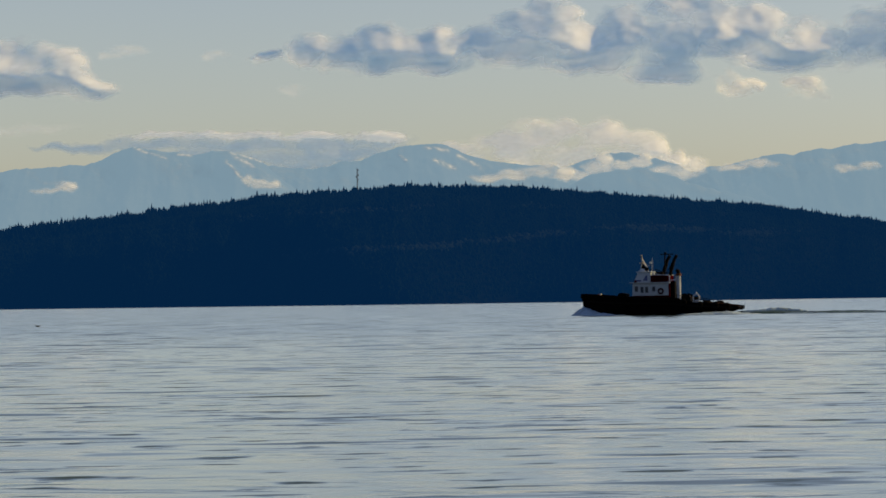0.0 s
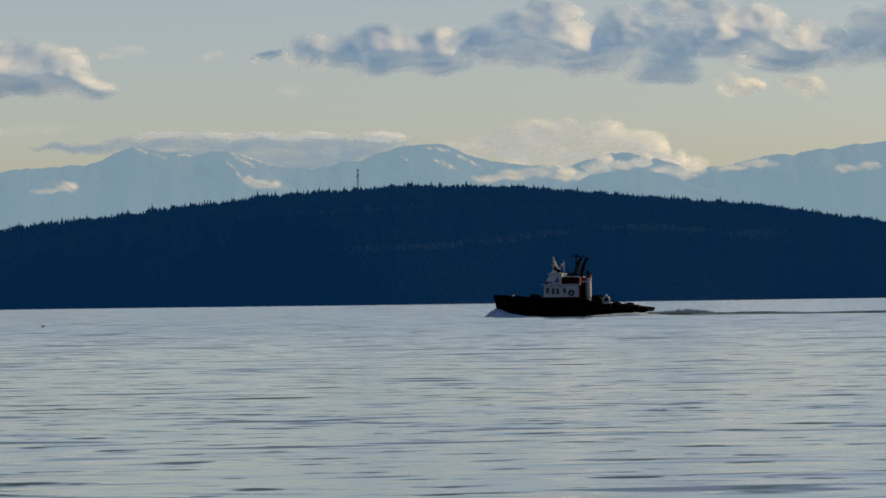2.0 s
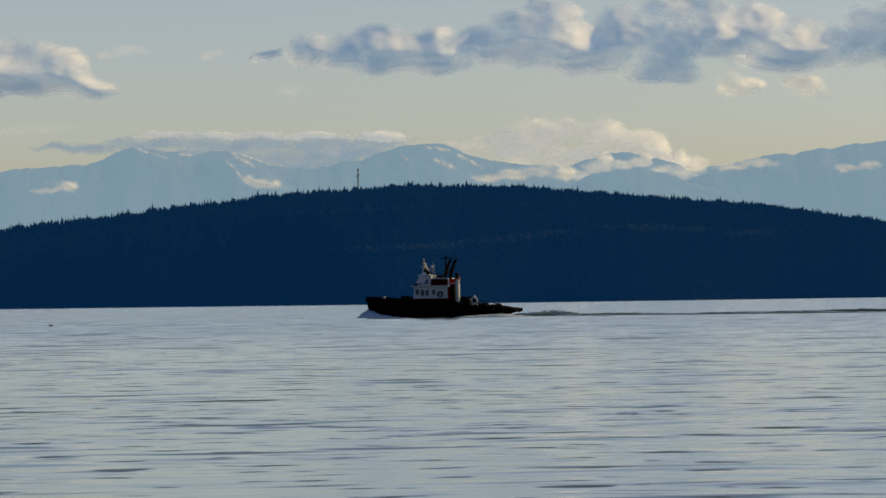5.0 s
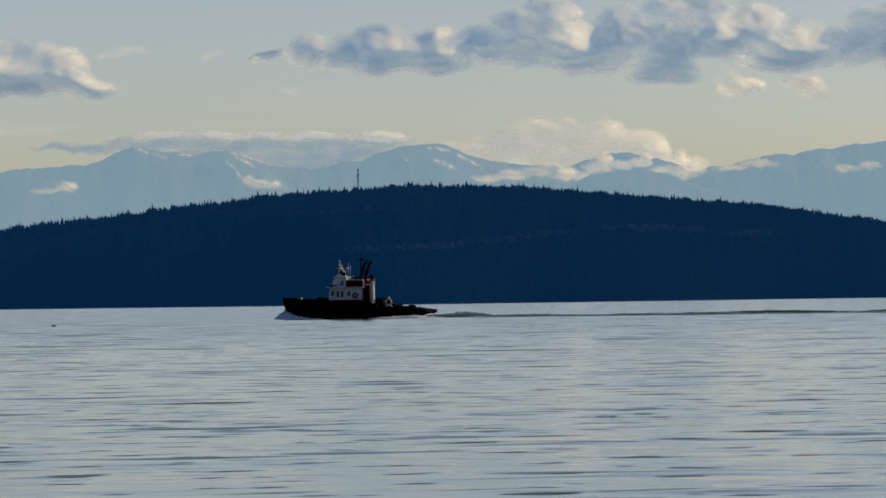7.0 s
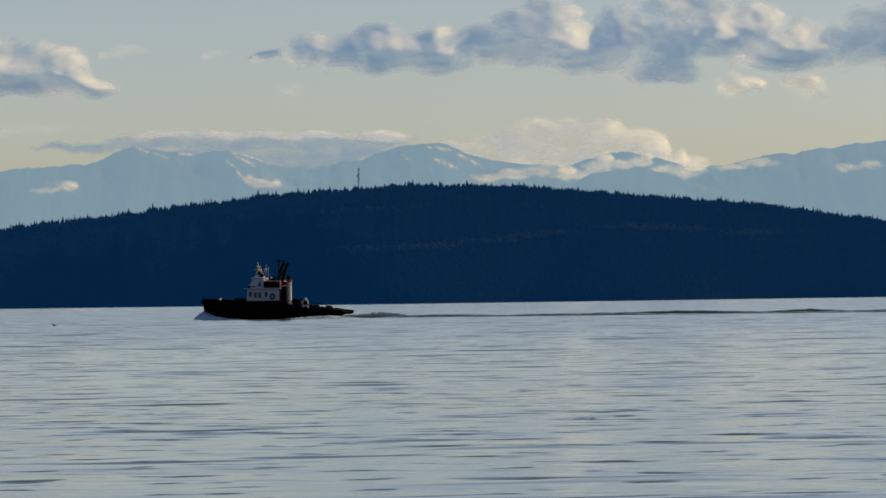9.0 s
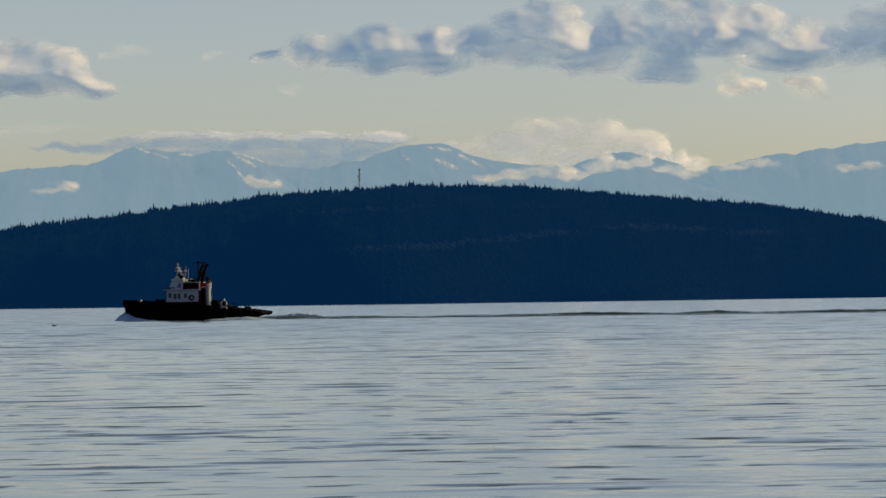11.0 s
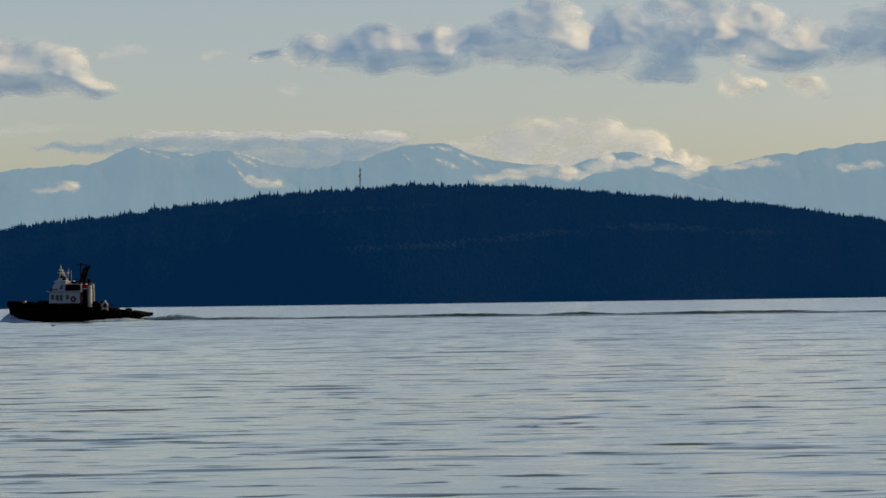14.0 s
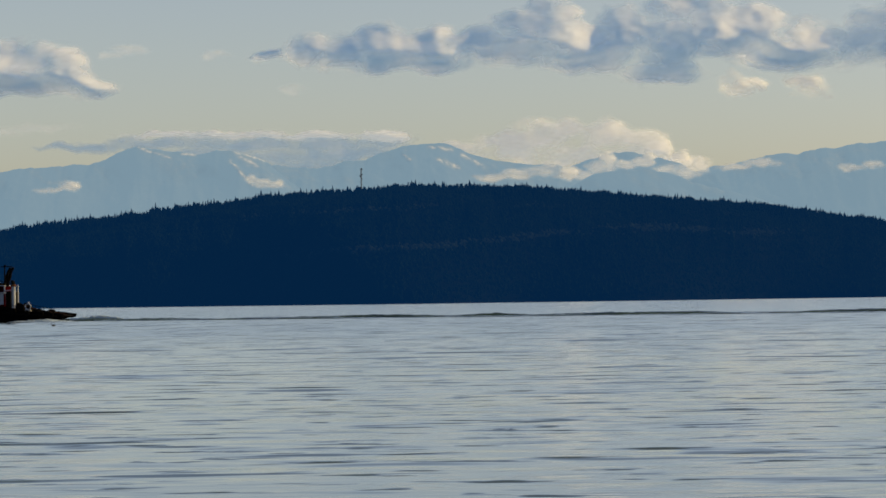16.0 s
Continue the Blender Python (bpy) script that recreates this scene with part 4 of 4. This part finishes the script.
bow_wave = [foam_ridge("bow_wave", [(AFT + 1.3, 0.1, 0.15, 0.15), (AFT + 0.6, 0.5 * k, 0.5, 0.5), (AFT - 0.5, 1.1 * k, 0.8, 1.2), (AFT - 1.6, 2.0 * k, 0.9, 0.85), (AFT - 3.0, 2.9 * k, 0.9, 0.45),
                                    (AFT - 5.0, 3.9 * k, 0.9, 0.18), (AFT - 8.0, 5.0 * k, 0.7, 0.03)], "bluish-white bow wave thrown up by the tugboat", 520 + 7 * k) for k in (1, -1)]
stern_wash = [foam_ridge("stern_wash", [(AFT - 12.5, 3.6, 0.4, 0.02), (AFT - 14.5, 3.9, 0.8, 0.16), (AFT - 17.0, 4.1, 1.0, 0.34), (AFT - 19.5, 4.4, 1.1, 0.42), (AFT - 22, 4.9, 1.0, 0.2), (AFT - 25, 5.6, 0.6, 0.02)],
                         "thin white wash along the tugboat's quarter", 541, mat=WASH),
              foam_ridge("stern_wash", [(AFT - 19.6, 0.0, 1.2, 0.3), (AFT - 21.5, 0.0, 1.5, 0.5), (AFT - 24, 0.2, 1.6, 0.62), (AFT - 26.5, 0.3, 1.5, 0.55), (AFT - 30, 0.3, 1.2, 0.3), (AFT - 34, 0.3, 0.9, 0.05)],
                         "smooth dark hump of water behind the tugboat", 547, mat=WATER, ragged=0.2),
              foam_ridge("stern_wash", [(AFT - 22.8, 0.6, 0.1, 0.5), (AFT - 24.5, 0.7, 0.4, 0.74), (AFT - 26.3, 0.8, 0.34, 0.66), (AFT - 28.5, 0.8, 0.2, 0.42), (AFT - 29.5, 0.7, 0.1, 0.2)],
                         "torn white crest on the hump behind the stern", 553, mat=WASH, ragged=0.7)]


def wake_line(points, seed, label):
    return foam_ridge("wake", points, label, seed, mat=WATER, step=0.4, across=9, ragged=0.25)


wake = []
rng = np.random.default_rng(3)
for off, seed in ((0.6, 561), (-3.2, 563), (4.2, 569)):
    pts = []
    for k in range(27):
        d = 27 + k * 5.4
        pts.append((AFT - d, off * (1 + d / 90) + rng.normal(0, 0.5), 0.45 + 0.004 * d, rng.uniform(0.12, 0.56) * (1.0 if abs(off) < 1 else 0.55)))
    wake.append(wake_line(pts, seed, "smooth dark wake wave trailing behind the tugboat"))


# ---- small things ----
def lattice_tower():
    """Guyed lattice mast on the hilltop, with drum aerials."""
    bx, by, bz = (float(v) for v in hill_point(np.array(-0.0338), np.array(0.97)))
    t = new("radio_tower")
    t.location = (bx, by, bz)
    tagged(t, "slender steel lattice radio tower on the wooded crest", "radio tower")
    high, w = 0.0533 * by - bz + 2.0, 0.75
    for k in range(3):
        a = k * 2 * math.pi / 3
        part("leg", tube([(w * math.cos(a), w * math.sin(a), -2), (w * math.cos(a), w * math.sin(a), high)], 0.25, sides=6), GALVANISED, t)
    for j in range(int(high / 2.2)):
        bm = bmesh.new()
        for k in range(3):
            a, b = k * 2 * math.pi / 3, (k + 1) * 2 * math.pi / 3
            tube([(w * math.cos(a), w * math.sin(a), j * 2.2), (w * math.cos(b), w * math.sin(b), j * 2.2 + 2.2)], 0.16, bm, sides=4)
        part("bracing", bm, GALVANISED, t)
    for z, dx in ((high - 1.2, 1.2), (high - 7.5, 1.3), (high - 9.6, -1.0), (high - 13.0, 1.1)):
        d = part("aerial", tube([(dx, -0.6, z - 0.9), (dx, -0.6, z + 0.9)], 0.6, sides=12), GALVANISED, t, "grey drum aerial")
        part("bracket", tube([(0, 0, z), (dx, -0.6, z)], 0.15, sides=5), GALVANISED, d)
    part("lightning_rod", tube([(0, 0, high - 0.5), (0, 0, high + 2.0)], 0.1, sides=5), GALVANISED, t)
    return t


lattice_tower()

FEATHER = material("dark_grey_feathers", (0.05, 0.045, 0.04), rough=0.9, vary=0.3, scale=12.0)
PALE_FEATHER = material("pale_feathers", (0.45, 0.44, 0.42), rough=0.9, vary=0.2, scale=12.0)


def ellipsoid(c, r, tilt=0.0, seg=12):
    bm = bmesh.new()
    bmesh.ops.create_uvsphere(bm, u_segments=seg, v_segments=8, radius=1.0, matrix=Matrix.Translation(c) @ pose(0, 0, 0, 0, tilt, 0) @ Matrix.Diagonal((*r, 1)))
    return bm


def sea_bird():
    b = new("sea_bird")
    tagged(b, "small dark sea bird floating on the water", "bird")
    part("body", ellipsoid((0, 0, 0.07), (0.26, 0.12, 0.11), 8), FEATHER, b, smooth_shade=True)
    part("neck", tube([(-0.17, 0, 0.1), (-0.24, 0, 0.2), (-0.25, 0, 0.29)], [0.06, 0.04, 0.035]), FEATHER, b, smooth_shade=True)
    hd = part("head", ellipsoid((-0.27, 0, 0.32), (0.065, 0.045, 0.048)), FEATHER, b, smooth_shade=True)
    part("bill", tube([(-0.32, 0, 0.31), (-0.41, 0, 0.30)], [0.018, 0.006], sides=6), PALE_FEATHER, hd)
    for s in (1, -1):
        part("wing", ellipsoid((0.06, s * 0.1, 0.12), (0.22, 0.03, 0.08), 12), FEATHER, b, smooth_shade=True)
    part("tail", tube([(0.2, 0, 0.12), (0.36, 0, 0.2)], [0.06, 0.025], sides=6), FEATHER, b)
    return b


bird = sea_bird()
bird.scale = (0.75, 0.75, 0.75)


# ---- what moves ----
def motions():
    # the tug runs straight to the left and away at 5.8 m/s; its foam and wake go with it
    x0, y0, turn, speed = 17.508, 319.16, radians(17.573), 5.7996
    rows = []
    for k in range(33):
        t = k * 0.5
        d = AFT - speed * t
        heave, trim = 0.03 * math.sin(t * 1.9), 0.25 * math.sin(t * 1.7 + 0.6)
        rows.append((t, x0 + math.cos(turn) * d, y0 - math.sin(turn) * d, heave, trim))
    walk(tug, [(t, pose(x, y, z, 0, tr, 180 - 17.573)) for t, x, y, z, tr in rows])
    for ob in bow_wave + stern_wash + wake:
        walk(ob, [(t, pose(x, y, 0, 0, 0, 180 - 17.573)) for t, x, y, z, tr in (rows[0], rows[16], rows[32])])
    # the ripples drift to the left and towards the beach
    walk(water, [(t, pose(-0.215 * t, -0.46 * t, 0)) for t in (0.0, 8.0, 16.0)])
    # the clouds drift slowly to the left
    for ob, d in clouds:
        walk(ob, [(0.0, pose(0, 0, 0)), (8.0, pose(-d / 2, 0, 0)), (16.0, pose(-d, 0, 0))])
    # the bird paddles to the right, then rests
    walk(bird, [(t, pose(x * 0.948, 262.0, 0.012 * math.sin(2.1 * t), 0, 0, a)) for t, x, a in
                ((0.0, -44.70, 0), (2.0, -44.15, 20), (4.0, -43.6, 8), (6.5, -43.05, 0), (8.0, -43.0, -15), (11.5, -43.1, 0), (14.0, -43.3, 0), (16.0, -43.4, 0))])


motions()
